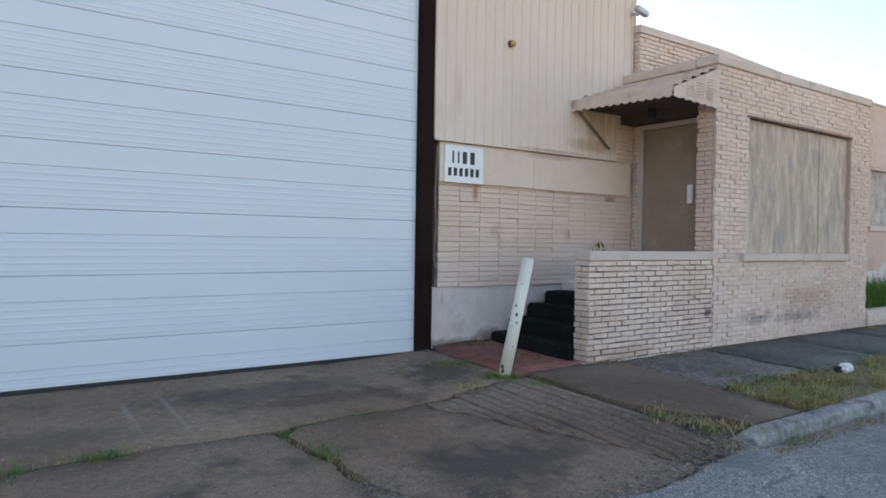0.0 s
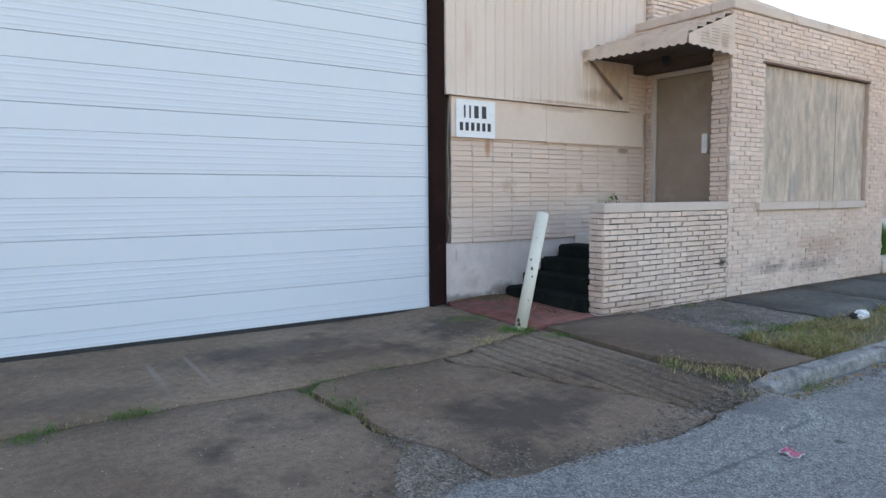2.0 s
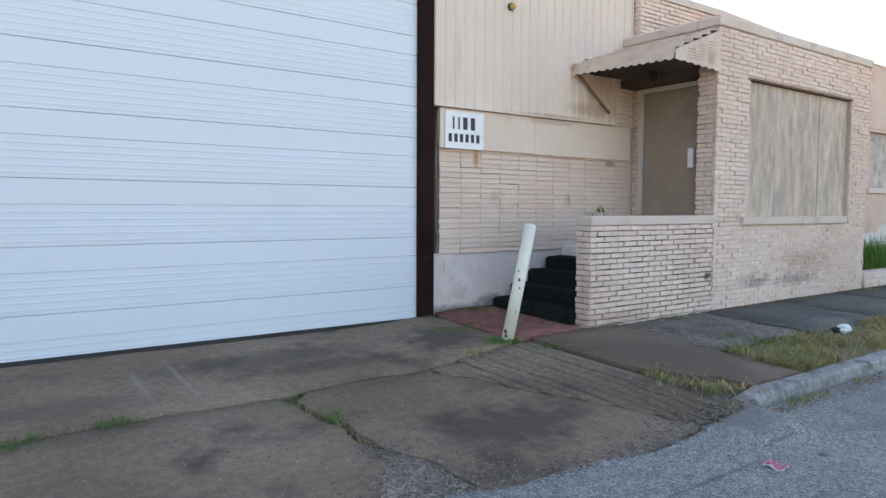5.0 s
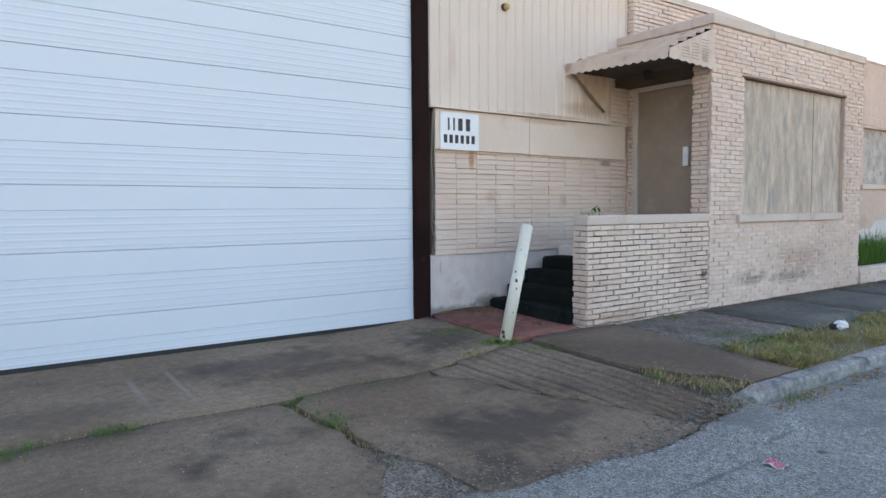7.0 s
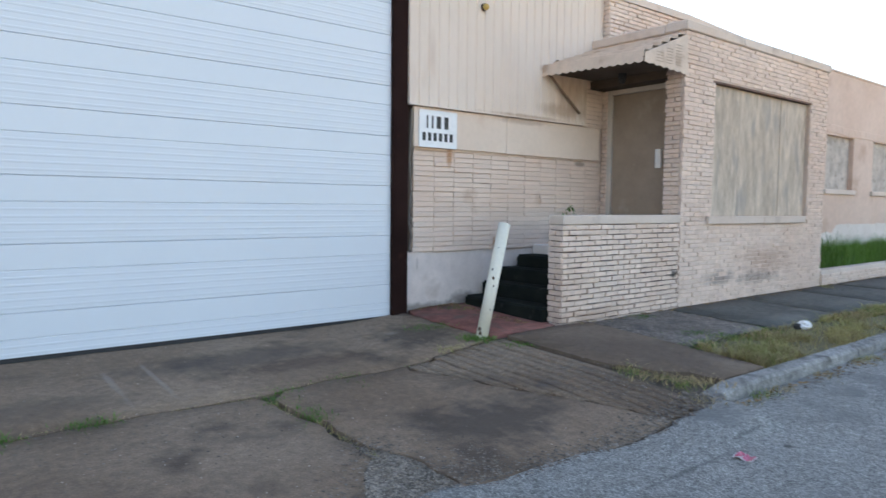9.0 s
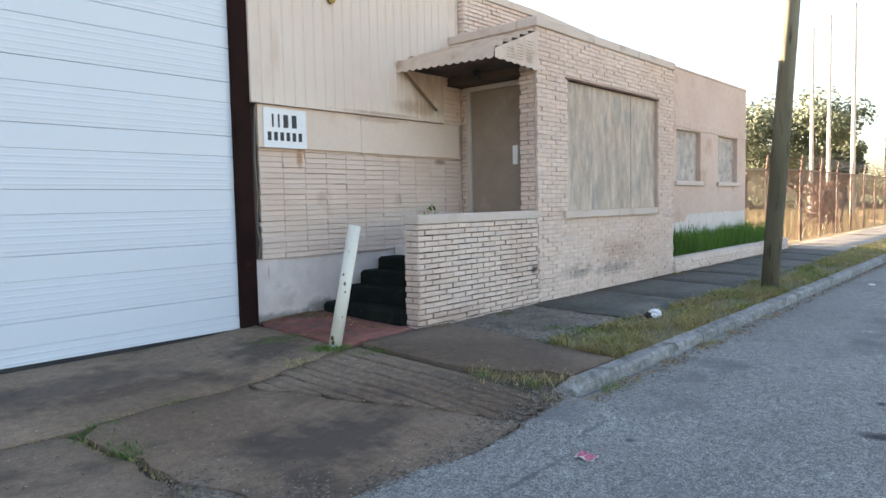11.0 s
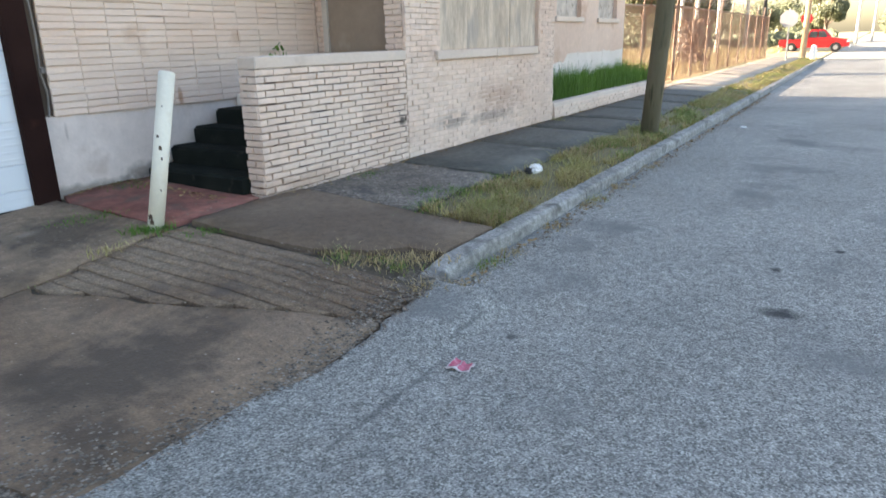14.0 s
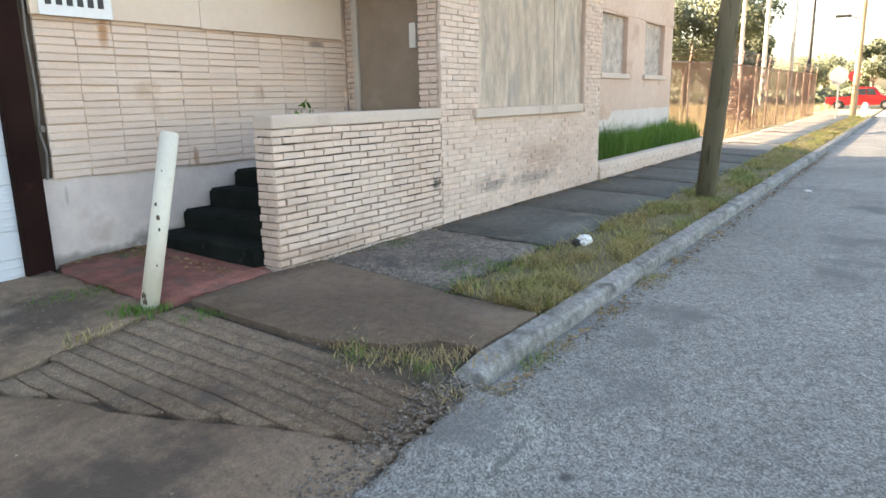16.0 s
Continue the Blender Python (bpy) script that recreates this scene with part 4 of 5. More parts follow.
def wire_mesh(a, b, z0, z1, gap, w):
    vs, fs = [], []
    d = Vector((b[0] - a[0], b[1] - a[1]))
    ln = d.length
    d /= ln
    hgt = z1 - z0
    for s in (1, -1):
        t = -hgt
        while t < ln:
            u0, u1 = (t, t + hgt) if s > 0 else (t + hgt, t)
            za, zb = z0, z1
            if u0 != u1:
                lo, hi = max(0, min(u0, u1)), min(ln, max(u0, u1))
                if hi > lo:
                    zf = lambda u: z0 + (u - u0) / (u1 - u0) * hgt
                    p, q = (lo, zf(lo)), (hi, zf(hi))
                    k = len(vs)
                    for (u, z), o in ((p, -w), (p, w), (q, w), (q, -w)):
                        vs.append((a[0] + d.x * u + 0.002 * s * -d.y, a[1] + d.y * u + 0.002 * s * d.x, z + o))
                    fs.append((k, k + 1, k + 2, k + 3))
            t += gap
    return vs, fs


for a, b in zip(FP, FP[1:]):
    vs, fs = wire_mesh(a, b, 0.14, FH, 0.085, 0.019)
    me = bpy.data.meshes.new("wire_mesh")
    me.from_pydata(vs, [], fs)
    me.materials.append(rustwire)
    ob = new("wire_mesh", me)
    ob.parent = fence
    ob.location = -fence.location
    tagged(ob, kind="stuff")
    ln = math.hypot(b[0] - a[0], b[1] - a[1])
    n = int(ln / 2.4) + 1
    for i in range(n + 1):
        if a == FP[0] and i == n:
            continue
        x, y = a[0] + (b[0] - a[0]) * i / n, a[1] + (b[1] - a[1]) * i / n
        r = 0.045 if i == 0 else 0.03
        p = part("post", rod(bmesh.new(), (x, y, 0.0), (x, y, FH + 0.05), r, seg=10), rustpost, fence)
        part("barb_arm", rod(bmesh.new(), (x, y, FH + 0.03), (x, y - 0.04, FH + 0.42), 0.022, seg=6), rustpost, p)
    part("top_rail", rod(bmesh.new(), (*a, FH), (*b, FH), 0.024, seg=8), rustpost, fence)
    bm = bmesh.new()
    for k in range(3):
        rod(bm, (a[0], a[1] - 0.08 - 0.08 * k, FH + 0.12 + 0.09 * k), (b[0], b[1] - 0.08 - 0.08 * k, FH + 0.12 + 0.09 * k), 0.006, seg=4)
    part("barbed_wire", bm, rustwire, fence)
vs, fs = [], []
t = 0.0
while t < 21:
    for k in range(10):
        a1, a2 = 2 * math.pi * k / 10, 2 * math.pi * (k + 1) / 10
        q = len(vs)
        for ang, o in ((a1, -0.006), (a1, 0.006), (a2, 0.006), (a2, -0.006)):
            vs.append((23.6 + t + 0.06 * ang / 6.28 + o, 5.75 + 0.17 * math.cos(ang), FH + 0.28 + 0.17 * math.sin(ang)))
        fs.append((q, q + 1, q + 2, q + 3))
    t += 0.16
me = bpy.data.meshes.new("razor_coil")
me.from_pydata(vs, [], fs)
me.materials.append(metalgrey)
ob = new("razor_coil", me)
ob.parent = fence
ob.location = -fence.location
tagged(ob, kind="stuff")
part("brace_rail", rod(bmesh.new(), (28.5, 5.82, 0.2), (31.2, 5.82, 2.1), 0.024, seg=8), rustpost, fence)

# ---- far poles, signs ----
def far_pole(name, x, y, h, r, material, label, arm=0.0, lean=0.0):
    p = thing(name, (x, y, 0.1), label, "pole", "poles beyond the fence")
    part("shaft", rod(bmesh.new(), (x, y, 0.0), (x + lean, y, h), r, r * 0.6, 10), material, p)
    if arm:
        part("crossarm", boxes((x + lean - 0.06, x + lean + 0.06, y - arm, y + arm, h - 0.9, h - 0.75)), material, p)
        for s in (-0.8, -0.4, 0.4, 0.8):
            part("insulator", rod(bmesh.new(), (x + lean, y + s * arm, h - 0.75), (x + lean, y + s * arm, h - 0.5), 0.05, seg=6), metalgrey, p)
    return p


def at(deg, dist):
    return 1.21 + dist * math.cos(radians(deg)), 0.385 + dist * math.sin(radians(deg))


for deg, dist, h, r, m, arm in ((13.0, 44, 11, 0.12, palewood, 0), (11.9, 48, 12.5, 0.13, palewood, 0), (10.35, 46, 12.5, 0.14, palewood, 0), (8.35, 70, 15, 0.17, palewood, 1.1), (7.2, 75, 10, 0.2, rubber, 0)):
    x, y = at(deg, dist)
    far_pole("utility_pole", x, y, h, r, m, "dark bare pole standing beyond the fence" if m is rubber else "tall pale pole standing beyond the fence", arm)
for deg, dist, h in ((1.2, 90, 12), (0.2, 110, 12), (-1.2, 70, 11), (-2.4, 95, 12)):
    x, y = at(deg, dist)
    far_pole("utility_pole", x, y, h, 0.16, palewood, "pale pole along the far street")
near = far_pole("utility_pole", 42.6, 3.7, 11, 0.15, surf("tan_pole_wood", (0.36, 0.25, 0.15), (0.44, 0.32, 0.2), 1, 20, 0.9, 0.3), "tan wooden pole by the kerb near the crossing", lean=0.0)
arm = thing("street_lamp", (42.6, 3.7, 5.0), "dark street lamp arm fixed to the tan pole", "street lamp")
part("arm", rod(bmesh.new(), (42.6, 3.75, 4.8), (42.6, 4.3, 5.02), 0.025), metalgrey, arm)
part("head", boxes((42.45, 42.75, 4.2, 4.92, 4.96, 5.08), bevel=0.04), rubber, arm)

stop = thing("street_sign", (38.2, 4.12, 0.1), "grey back of an octagonal street sign on a post", "street sign")
part("post", rod(bmesh.new(), (38.2, 4.05, 0.05), (38.2, 4.12, 2.5), 0.035), metalgrey, stop)
bm = bmesh.new()
bmesh.ops.create_cone(bm, cap_ends=True, segments=8, radius1=0.40, radius2=0.40, depth=0.012, matrix=Matrix.Translation((38.16, 4.12, 2.08)) @ pose(0, 0, 0, 0, 90, 0) @ pose(0, 0, 0, 0, 0, 22.5))
part("plate", bm, surf("sign_back", (0.34, 0.34, 0.34), (0.40, 0.40, 0.40), 3, 20, 0.5, 0.05, metal=0.2), stop)
hyd = thing("hydrant", (41.5, 3.15, 0.15), "white painted fire hydrant near the crossing", "hydrant")
bm = rod(bmesh.new(), (41.5, 3.15, 0.1), (41.5, 3.15, 0.72), 0.12, seg=12)
rod(bm, (41.5, 2.97, 0.55), (41.5, 3.33, 0.55), 0.06)
bmesh.ops.create_uvsphere(bm, u_segments=12, v_segments=8, radius=0.125, matrix=Matrix.Translation((41.5, 3.15, 0.74)))
part("body", bm, signwhite, hyd)
redm = surf("red_enamel", (0.50, 0.015, 0.02), (0.56, 0.02, 0.025), 1, 10, 0.25, 0.0)
rsign = thing("red_sign", (57, 4.75, 0.1), "small red octagonal sign on a post across the street", "sign")
bm = bmesh.new()
bmesh.ops.create_cone(bm, cap_ends=True, segments=8, radius1=0.38, radius2=0.38, depth=0.02, matrix=Matrix.Translation((57, 4.75, 2.35)) @ pose(0, 0, 0, 0, 90, 0) @ pose(0, 0, 0, 0, 0, 22.5))
part("board", bm, redm, rsign)
part("post", boxes((57.05, 57.1, 4.72, 4.78, 0, 2.7)), metalgrey, rsign)

# overhead lines
bm = bmesh.new()
for (a, b, sag) in (((11.7, 2.75, 9.2), (42.6, 3.7, 10.5), 0.5), ((11.7, 2.75, 8.6), (42.6, 3.7, 9.8), 0.6), ((42.6, 3.7, 9.0), (70.2, 10.5, 13.5), 0.8)):
    a, b = Vector(a), Vector(b)
    prev = a
    for i in range(1, 13):
        f = i / 12
        p = a.lerp(b, f) - Vector((0, 0, 4 * sag * f * (1 - f)))
        rod(bm, prev, p, 0.012, seg=5)
        prev = p
tagged(part("overhead_wires", bm, rubber), "thin dark overhead wires between the poles", "wires")

# ---- pickup ----
glass = bpy.data.materials.new("dark_glass")
glass.use_nodes = True
gb = glass.node_tree.nodes["Principled BSDF"]
gb.inputs["Base Color"].default_value, gb.inputs["Roughness"].default_value = (0.05, 0.06, 0.07, 1), 0.05
PX, PY = 60.0, 4.3
truck = thing("pickup", (PX, PY, 0.06), "red pickup with chrome wheels crossing the street", "pickup")
prof = [(2.75, 0.45), (2.78, 0.72), (2.72, 1.02), (0.75, 1.04), (0.62, 1.10), (0.35, 1.70), (0.2, 1.76), (-0.75, 1.74), (-1.35, 1.14), (-2.55, 1.02), (-2.72, 0.85), (-2.74, 0.5), (-2.2, 0.42)]
prof += [(-1.72 + 0.46 * math.cos(t), 0.36 + 0.46 * math.sin(t)) for t in (2.9, 2.3, 1.57, 0.85, 0.25)][::1]
prof += [(-1.2, 0.40), (1.25, 0.40)] + [(1.75 + 0.46 * math.cos(t), 0.36 + 0.46 * math.sin(t)) for t in (2.9, 2.3, 1.57, 0.85, 0.25)] + [(2.25, 0.42)]
bm = prism([(PY + a, z) for a, z in prof], "x", PX - 0.93, PX + 0.93)
for v in bm.verts:
    if v.co.z > 1.3:
        v.co.x = PX + (v.co.x - PX) * 0.86
part("body", bm, redm, truck)
part("bed_hollow", boxes((PX - 0.8, PX + 0.8, PY + 0.85, PY + 2.65, 1.03, 1.046)), rubber, truck)
for a, b in ((0.28, -0.22), (-0.30, -1.0)):
    t = (1.62, 1.16)
    pts = [(PY + a + (0.02 if a > 0 else 0), t[0]), (PY + b + (0.25 if b < -0.5 else 0), t[0]), (PY + b, t[1]), (PY + a + (0.2 if a > 0 else 0), t[1])]
    part("side_window", prism(pts, "x", PX - 0.95, PX - 0.80), glass, truck)
part("windscreen", prism([(PY - 0.80, 1.70), (PY - 1.30, 1.20), (PY - 1.33, 1.22), (PY - 0.83, 1.72)], "x", PX - 0.7, PX + 0.7), glass, truck)
for wy in (1.75, -1.72):
    for s in (-1, 1):
        w = part("wheel", rod(bmesh.new(), (PX + s * 0.70, PY + wy, 0.42), (PX + s * 0.945, PY + wy, 0.42), 0.37, seg=24), rubber, truck, "black tyre")
        part("rim", rod(bmesh.new(), (PX + s * 0.94, PY + wy, 0.42), (PX + s * 0.955, PY + wy, 0.42), 0.19, 0.16, seg=16), metalgrey, w, "bright rim")
part("headlight", boxes((PX - 0.935, PX - 0.6, PY - 2.74, PY - 2.5, 0.78, 0.94), bevel=0.02), steel_white, truck)
part("tail_light", boxes((PX - 0.935, PX - 0.8, PY + 2.6, PY + 2.77, 0.75, 1.0), bevel=0.02), redm, truck)
part("bumper", boxes((PX - 0.9, PX + 0.9, PY - 2.82, PY - 2.68, 0.42, 0.6), bevel=0.02), steel_white, truck)
part("bumper", boxes((PX - 0.9, PX + 0.9, PY + 2.72, PY + 2.86, 0.42, 0.58), bevel=0.02), steel_white, truck)

truck.scale = (0.84, 0.82, 0.93)

# ---- plants ----
def leaf_mat(name, c1, c2, translucent=0.35):
    m = surf(name, c1, c2, 0.8, 6, 0.6, 0.0, jitter=0.25, island=True)
    nt = m.node_tree
    b = nt.nodes["Principled BSDF"]
    tr = nt.nodes.new("ShaderNodeBsdfTranslucent")
    mx = nt.nodes.new("ShaderNodeMixShader")
    mx.inputs[0].default_value = translucent
    nt.links.new(b.inputs["Base Color"].links[0].from_socket, tr.inputs["Color"])
    nt.links.new(b.outputs[0], mx.inputs[1])
    nt.links.new(tr.outputs[0], mx.inputs[2])
    nt.links.new(mx.outputs[0], nt.nodes["Material Output"].inputs["Surface"])
    return m


leaf = leaf_mat("tree_leaves", (0.115, 0.135, 0.08), (0.16, 0.18, 0.11), 0.45)
grassgreen = leaf_mat("green_grass", (0.09, 0.19, 0.03), (0.13, 0.25, 0.04))
grassmix = leaf_mat("verge_grass", (0.19, 0.26, 0.065), (0.46, 0.39, 0.17))
grassdry = leaf_mat("dry_grass", (0.46, 0.35, 0.18), (0.34, 0.26, 0.125))
bark = surf("bark", (0.08, 0.065, 0.05), (0.13, 0.10, 0.08), 2, 25, 0.95, 0.6)


def blades(name, spots, h0, h1, material, width=0.006, lean=0.5, seed=0):
    """Bent blades of grass at (x, y, z) spots, one mesh."""
    r = random.Random(seed)
    vs, fs = [], []
    for x, y, z in spots:
        h, a, w = r.uniform(h0, h1) * (0.75 + 0.7 * abs(noise.noise((x * 2.3, y * 4.1, 5)))), r.uniform(0, 6.283), width * r.uniform(0.5, 1.3)
        b = r.uniform(0.1, lean) * h
        ca, sa = math.cos(a), math.sin(a)
        k = len(vs)
        vs += [(x - sa * w, y + ca * w, z), (x + sa * w, y - ca * w, z), (x + ca * b * 0.35 + sa * w * 0.7, y + sa * b * 0.35 - ca * w * 0.7, z + h * 0.6),
               (x + ca * b * 0.35 - sa * w * 0.7, y + sa * b * 0.35 + ca * w * 0.7, z + h * 0.6), (x + ca * b, y + sa * b, z + h)]
        fs += [(k, k + 1, k + 2, k + 3), (k + 3, k + 2, k + 4)]
    me = bpy.data.meshes.new(name)
    me.from_pydata(vs, [], fs)
    me.materials.append(material)
    return me


R = random.Random(11)
spots = [(R.uniform(12.2, 18.7), A + 0.17 + (Y2 - A - 0.18) * R.random(), 0.42) for _ in range(9000)]
tagged(new("tall_grass", blades("tall_grass", spots, 0.22, 0.58, grassgreen, 0.006, 0.45, 1)), "dense tall green grass filling the planter", "grass", kind="stuff")
gs, ds = [], []
while len(gs) + len(ds) < 32000:
    x = 6.10 + 36 * R.random() ** 1.7
    y = R.uniform(2.95, 3.62 if x < 19 else 3.7)
    if x < 6.3 and y < 3.15 and R.random() < 0.5:
        continue
    d = noise.noise((x * 1.3, y * 3, 0)) + noise.noise((x * 5, y * 6, 3)) * 0.5
    if d < -0.02 and R.random() < 0.9:
        continue
    (ds if R.random() < 0.45 + 0.7 * noise.noise((x * 0.9, y * 2, 7)) else gs).append((x, y, lerp_table(WALK, y) - 0.02))
tagged(new("verge_grass", blades("verge_grass", gs, 0.02, 0.12, grassmix, 0.005, 2.2, 2)), "short uneven green grass on the verge", "grass", kind="stuff")
tagged(new("dry_verge_grass", blades("dry_verge_grass", ds, 0.02, 0.10, grassdry, 0.005, 2.4, 3)), "dry straw-coloured grass on the verge", "grass", kind="stuff")
bm = bmesh.new()
vx = [6.09 + 0.4 * i for i in range(92)]
va = [[bm.verts.new((x, y + 0.04 * noise.noise((x, y, 2)), lerp_table(WALK, y) - 0.012 + 0.012 * noise.noise((x * 3, y * 3, 1)))) for x in vx] for y in (2.94, 3.15, 3.4, 3.62)]
for p, q in zip(va, va[1:]):
    for i in range(len(vx) - 1):
        bm.faces.new((p[i], p[i + 1], q[i + 1], q[i]))
tagged(part("verge", bm, surf("verge_earth", (0.13, 0.115, 0.06), (0.20, 0.17, 0.09), 2.5, 30, 0.95, 0.8, dirt=(0.20, 0.17, 0.09), dirt_at=0.56)), "earthy verge between kerb and pavement", "verge", kind="structure")
fsp = []
while len(fsp) < 16000:
    x, y = R.uniform(19, 60), R.uniform(6.0, 30)
    if noise.noise((x * 0.25, y * 0.25, 1)) > -0.15:
        fsp.append((x, y, 0.13))
tagged(new("field_grass", blades("field_grass", fsp, 0.2, 0.7, leaf_mat("field_stalks", (0.33, 0.27, 0.15), (0.26, 0.23, 0.12), 0.3), 0.02, 0.6, 4)), "tall dry yellow grass on the lot behind the fence", "grass", kind="stuff")


def tuft(kind, n, h, rad, material, seed):
    r = random.Random(seed)
    sp = [(r.gauss(0, rad), r.gauss(0, rad * 0.6), -0.01) for _ in range(n)]
    return blades(kind, sp, h * 0.3, h, material, 0.0038, 2.0, seed)


tufts = [tuft("weed", 150, 0.075, 0.085, grassgreen, 21), tuft("weed", 80, 0.075, 0.09, grassmix, 22), tuft("weed", 170, 0.035, 0.12, grassgreen, 23), tuft("weed", 90, 0.065, 0.10, grassdry, 24)]
WEEDS = (((1.23, 4.77), (0.70, 4.69), (2.43, 4.19), (4.58, 5.04), (4.66, 4.98), (11.7, 3.3), (11.5, 3.2)),
         ((4.24, 4.93), (4.88, 3.45), (4.97, 3.08), (6.75, 3.62), (7.72, 2.745), (5.6, 2.745), (12.0, 4.85)),
         ((0.62, 4.70), (2.53, 4.79), (3.08, 4.87), (4.66, 5.70), (4.83, 4.61), (6.16, 3.67), (6.4, 3.72), (7.6, 3.70), (2.36, 4.62), (4.52, 5.72), (4.80, 5.66), (5.5, 6.36), (5.28, 6.38), (6.9, 3.75), (6.7, 4.0), (7.0, 4.85)),
         ((4.90, 3.31), (5.0, 3.2), (5.06, 3.05), (4.80, 2.80), (6.12, 3.3), (5.95, 4.92), (4.95, 3.55), (5.25, 3.02), (5.15, 3.1), (5.12, 2.74), (5.9, 2.745), (6.7, 2.745), (7.5, 2.745), (8.4, 2.745), (9.6, 2.745)))
for k, places in enumerate(WEEDS):
    for i, (x, y) in enumerate(places):
        ob = new("weed", tufts[k])
        ob.matrix_basis = pose(x, y, gz(x, y) if y > 2.75 else 0.02, 0, 0, 37 * i)
        tagged(ob, ("fresh green weeds growing from a crack", "green and straw-coloured weeds in a joint", "low creeping green weeds on the concrete", "dry straw tuft of grass by the paving")[k], "weed", "weeds in the paving", "stuff")
CRACKS = ([(2.33, 4.65), (2.33, 4.27), (2.42, 4.02), (2.41, 3.74), (2.42, 3.37)], [(0.2, 4.735), (1.41, 4.77), (2.27, 4.73), (2.9, 4.83), (3.79, 4.81), (4.1, 4.88), (4.7, 4.92)], [(4.86, 3.65), (5.05, 3.2)], [(6.15, 4.9), (6.03, 3.67), (7.7, 3.66)])
cg, cd = [], []
for line in CRACKS:
    for (xa, ya), (xb, yb) in zip(line, line[1:]):
        for i in range(int(170 * math.hypot(xb - xa, yb - ya))):
            f = R.random()
            x, y = xa + (xb - xa) * f + R.gauss(0, 0.02), ya + (yb - ya) * f + R.gauss(0, 0.02)
            if noise.noise((x * 3, y * 3, 6)) > -0.05:
                (cg if R.random() < 0.45 else cd).append((x, y, gz(x, y) - 0.015))
tagged(new("crack_grass", blades("crack_grass", cg, 0.012, 0.035, grassmix, 0.0035, 2.0, 61)), "sparse low grass in the joints of the paving", "grass", kind="stuff")
tagged(new("dry_crack_grass", blades("dry_crack_grass", cd, 0.015, 0.04, grassdry, 0.004, 1.6, 62)), "sparse dry stalks in the joints of the paving", "grass", kind="stuff")
bm = bmesh.new()
r2 = random.Random(8)
for i in range(26):
    a, t = r2.uniform(0, 6.28), r2.uniform(-0.6, 1.0)
    c = Vector((7.35 + 0.10 * math.cos(a) * r2.random(), 6.25 + 0.10 * math.sin(a) * r2.random(), 1.15 + 0.35 * r2.random()))
    bmesh.ops.create_grid(bm, x_segments=1, y_segments=1, size=0.022, matrix=Matrix.Translation(c) @ pose(0, 0, 0, r2.uniform(-60, 60), r2.uniform(-60, 60), r2.uniform(0, 360)) @ Matrix.Diagonal((1.6, 0.7, 1, 1)))
for i in range(5):
    rod(bm, (7.35 + r2.uniform(-0.02, 0.02), 6.25, 0.98), (7.35 + r2.uniform(-0.1, 0.1), 6.25 + r2.uniform(-0.1, 0.1), 1.4), 0.004, seg=5)
tagged(part("seedling", bm, grassgreen), "small green leafy seedling on the landing", "plant")


def tree(x, y, h, rad, seed, label):
    r = random.Random(seed)
    t = thing("tree", (x, y, 0.1), label, "tree", "trees beyond the lot")
    bm = bmesh.new()
    th = h * 0.35
    rod(bm, (x, y, 0), (x + 0.2, y, th), 0.28, 0.18, 9)
    lobes = []
    for i in range(9):
        a = 6.283 * i / 9 + r.uniform(-0.3, 0.3)
        d = rad * r.uniform(0.25, 0.72)
        c = Vector((x + d * math.cos(a), y + d * math.sin(a), h * r.uniform(0.38, 0.82)))
        rod(bm, (x + 0.2, y, th * r.uniform(0.7, 1.0)), c, 0.11, 0.03, 6)
        lobes.append((c, rad * r.uniform(0.28, 0.5)))
    lobes.append((Vector((x, y, h * 0.85)), rad * 0.4))
    part("trunk", bm, bark, t)
    vs, fs = [], []
    for c, q in lobes:
        for _ in range(430):
            u = Vector((r.gauss(0, 1), r.gauss(0, 1), r.gauss(0, 0.8))).normalized() * q * r.random() ** 0.35
            p = c + u
            s = r.uniform(0.10, 0.24)
            e1 = Vector((r.gauss(0, 1), r.gauss(0, 1), r.gauss(0, 1))).normalized()
            e2 = e1.orthogonal().normalized()
            k = len(vs)
            vs += [p - e1 * s, p + e2 * s * 0.6, p + e1 * s, p - e2 * s * 0.6]
            fs.append((k, k + 1, k + 2, k + 3))
    me = bpy.data.meshes.new("crown")
    me.from_pydata([Vector(v) - t.location for v in vs], [], fs)
    me.materials.append(leaf)
    ob = new("crown", me)
    ob.parent = t


for i, (deg, dist, h, rad) in enumerate(((17.6, 62, 9.6, 3.6), (15.6, 66, 10.6, 3.8), (12.6, 62, 10.4, 4.2), (10.9, 70, 7.6, 2.6), (13.8, 75, 7.0, 4.5), (19.5, 70, 9, 4), (7.6, 110, 5.6, 3.6), (6.0, 120, 6.2, 4.0), (4.4, 105, 4.4, 3.2), (3.1, 100, 7.6, 2.4),
                                           (-1.5, 150, 4.5, 5), (9.3, 130, 5.5, 5))):
    tree(*at(deg, dist), h, rad, 50 + i, "broad leafy green tree against the bright sky" if dist < 90 else "distant low green tree")
r3 = random.Random(3)
vs, fs = [], []
for i in range(9000):
    x, y = r3.uniform(75, 95), r3.uniform(4, 45)
    p = Vector((x, y, r3.random() ** 1.5 * (1.3 + 0.8 * noise.noise((x * 0.2, y * 0.2, 0)))))
    e1 = Vector((r3.gauss(0, 1), r3.gauss(0, 1), r3.gauss(0, 1))).normalized() * r3.uniform(0.15, 0.35)
    e2 = e1.orthogonal() * 0.7
    k = len(vs)
    vs += [p - e1, p + e2, p + e1, p - e2]
    fs.append((k, k + 1, k + 2, k + 3))
me = bpy.data.meshes.new("hedge_growth")
me.from_pydata(vs, [], fs)
me.materials.append(leaf)
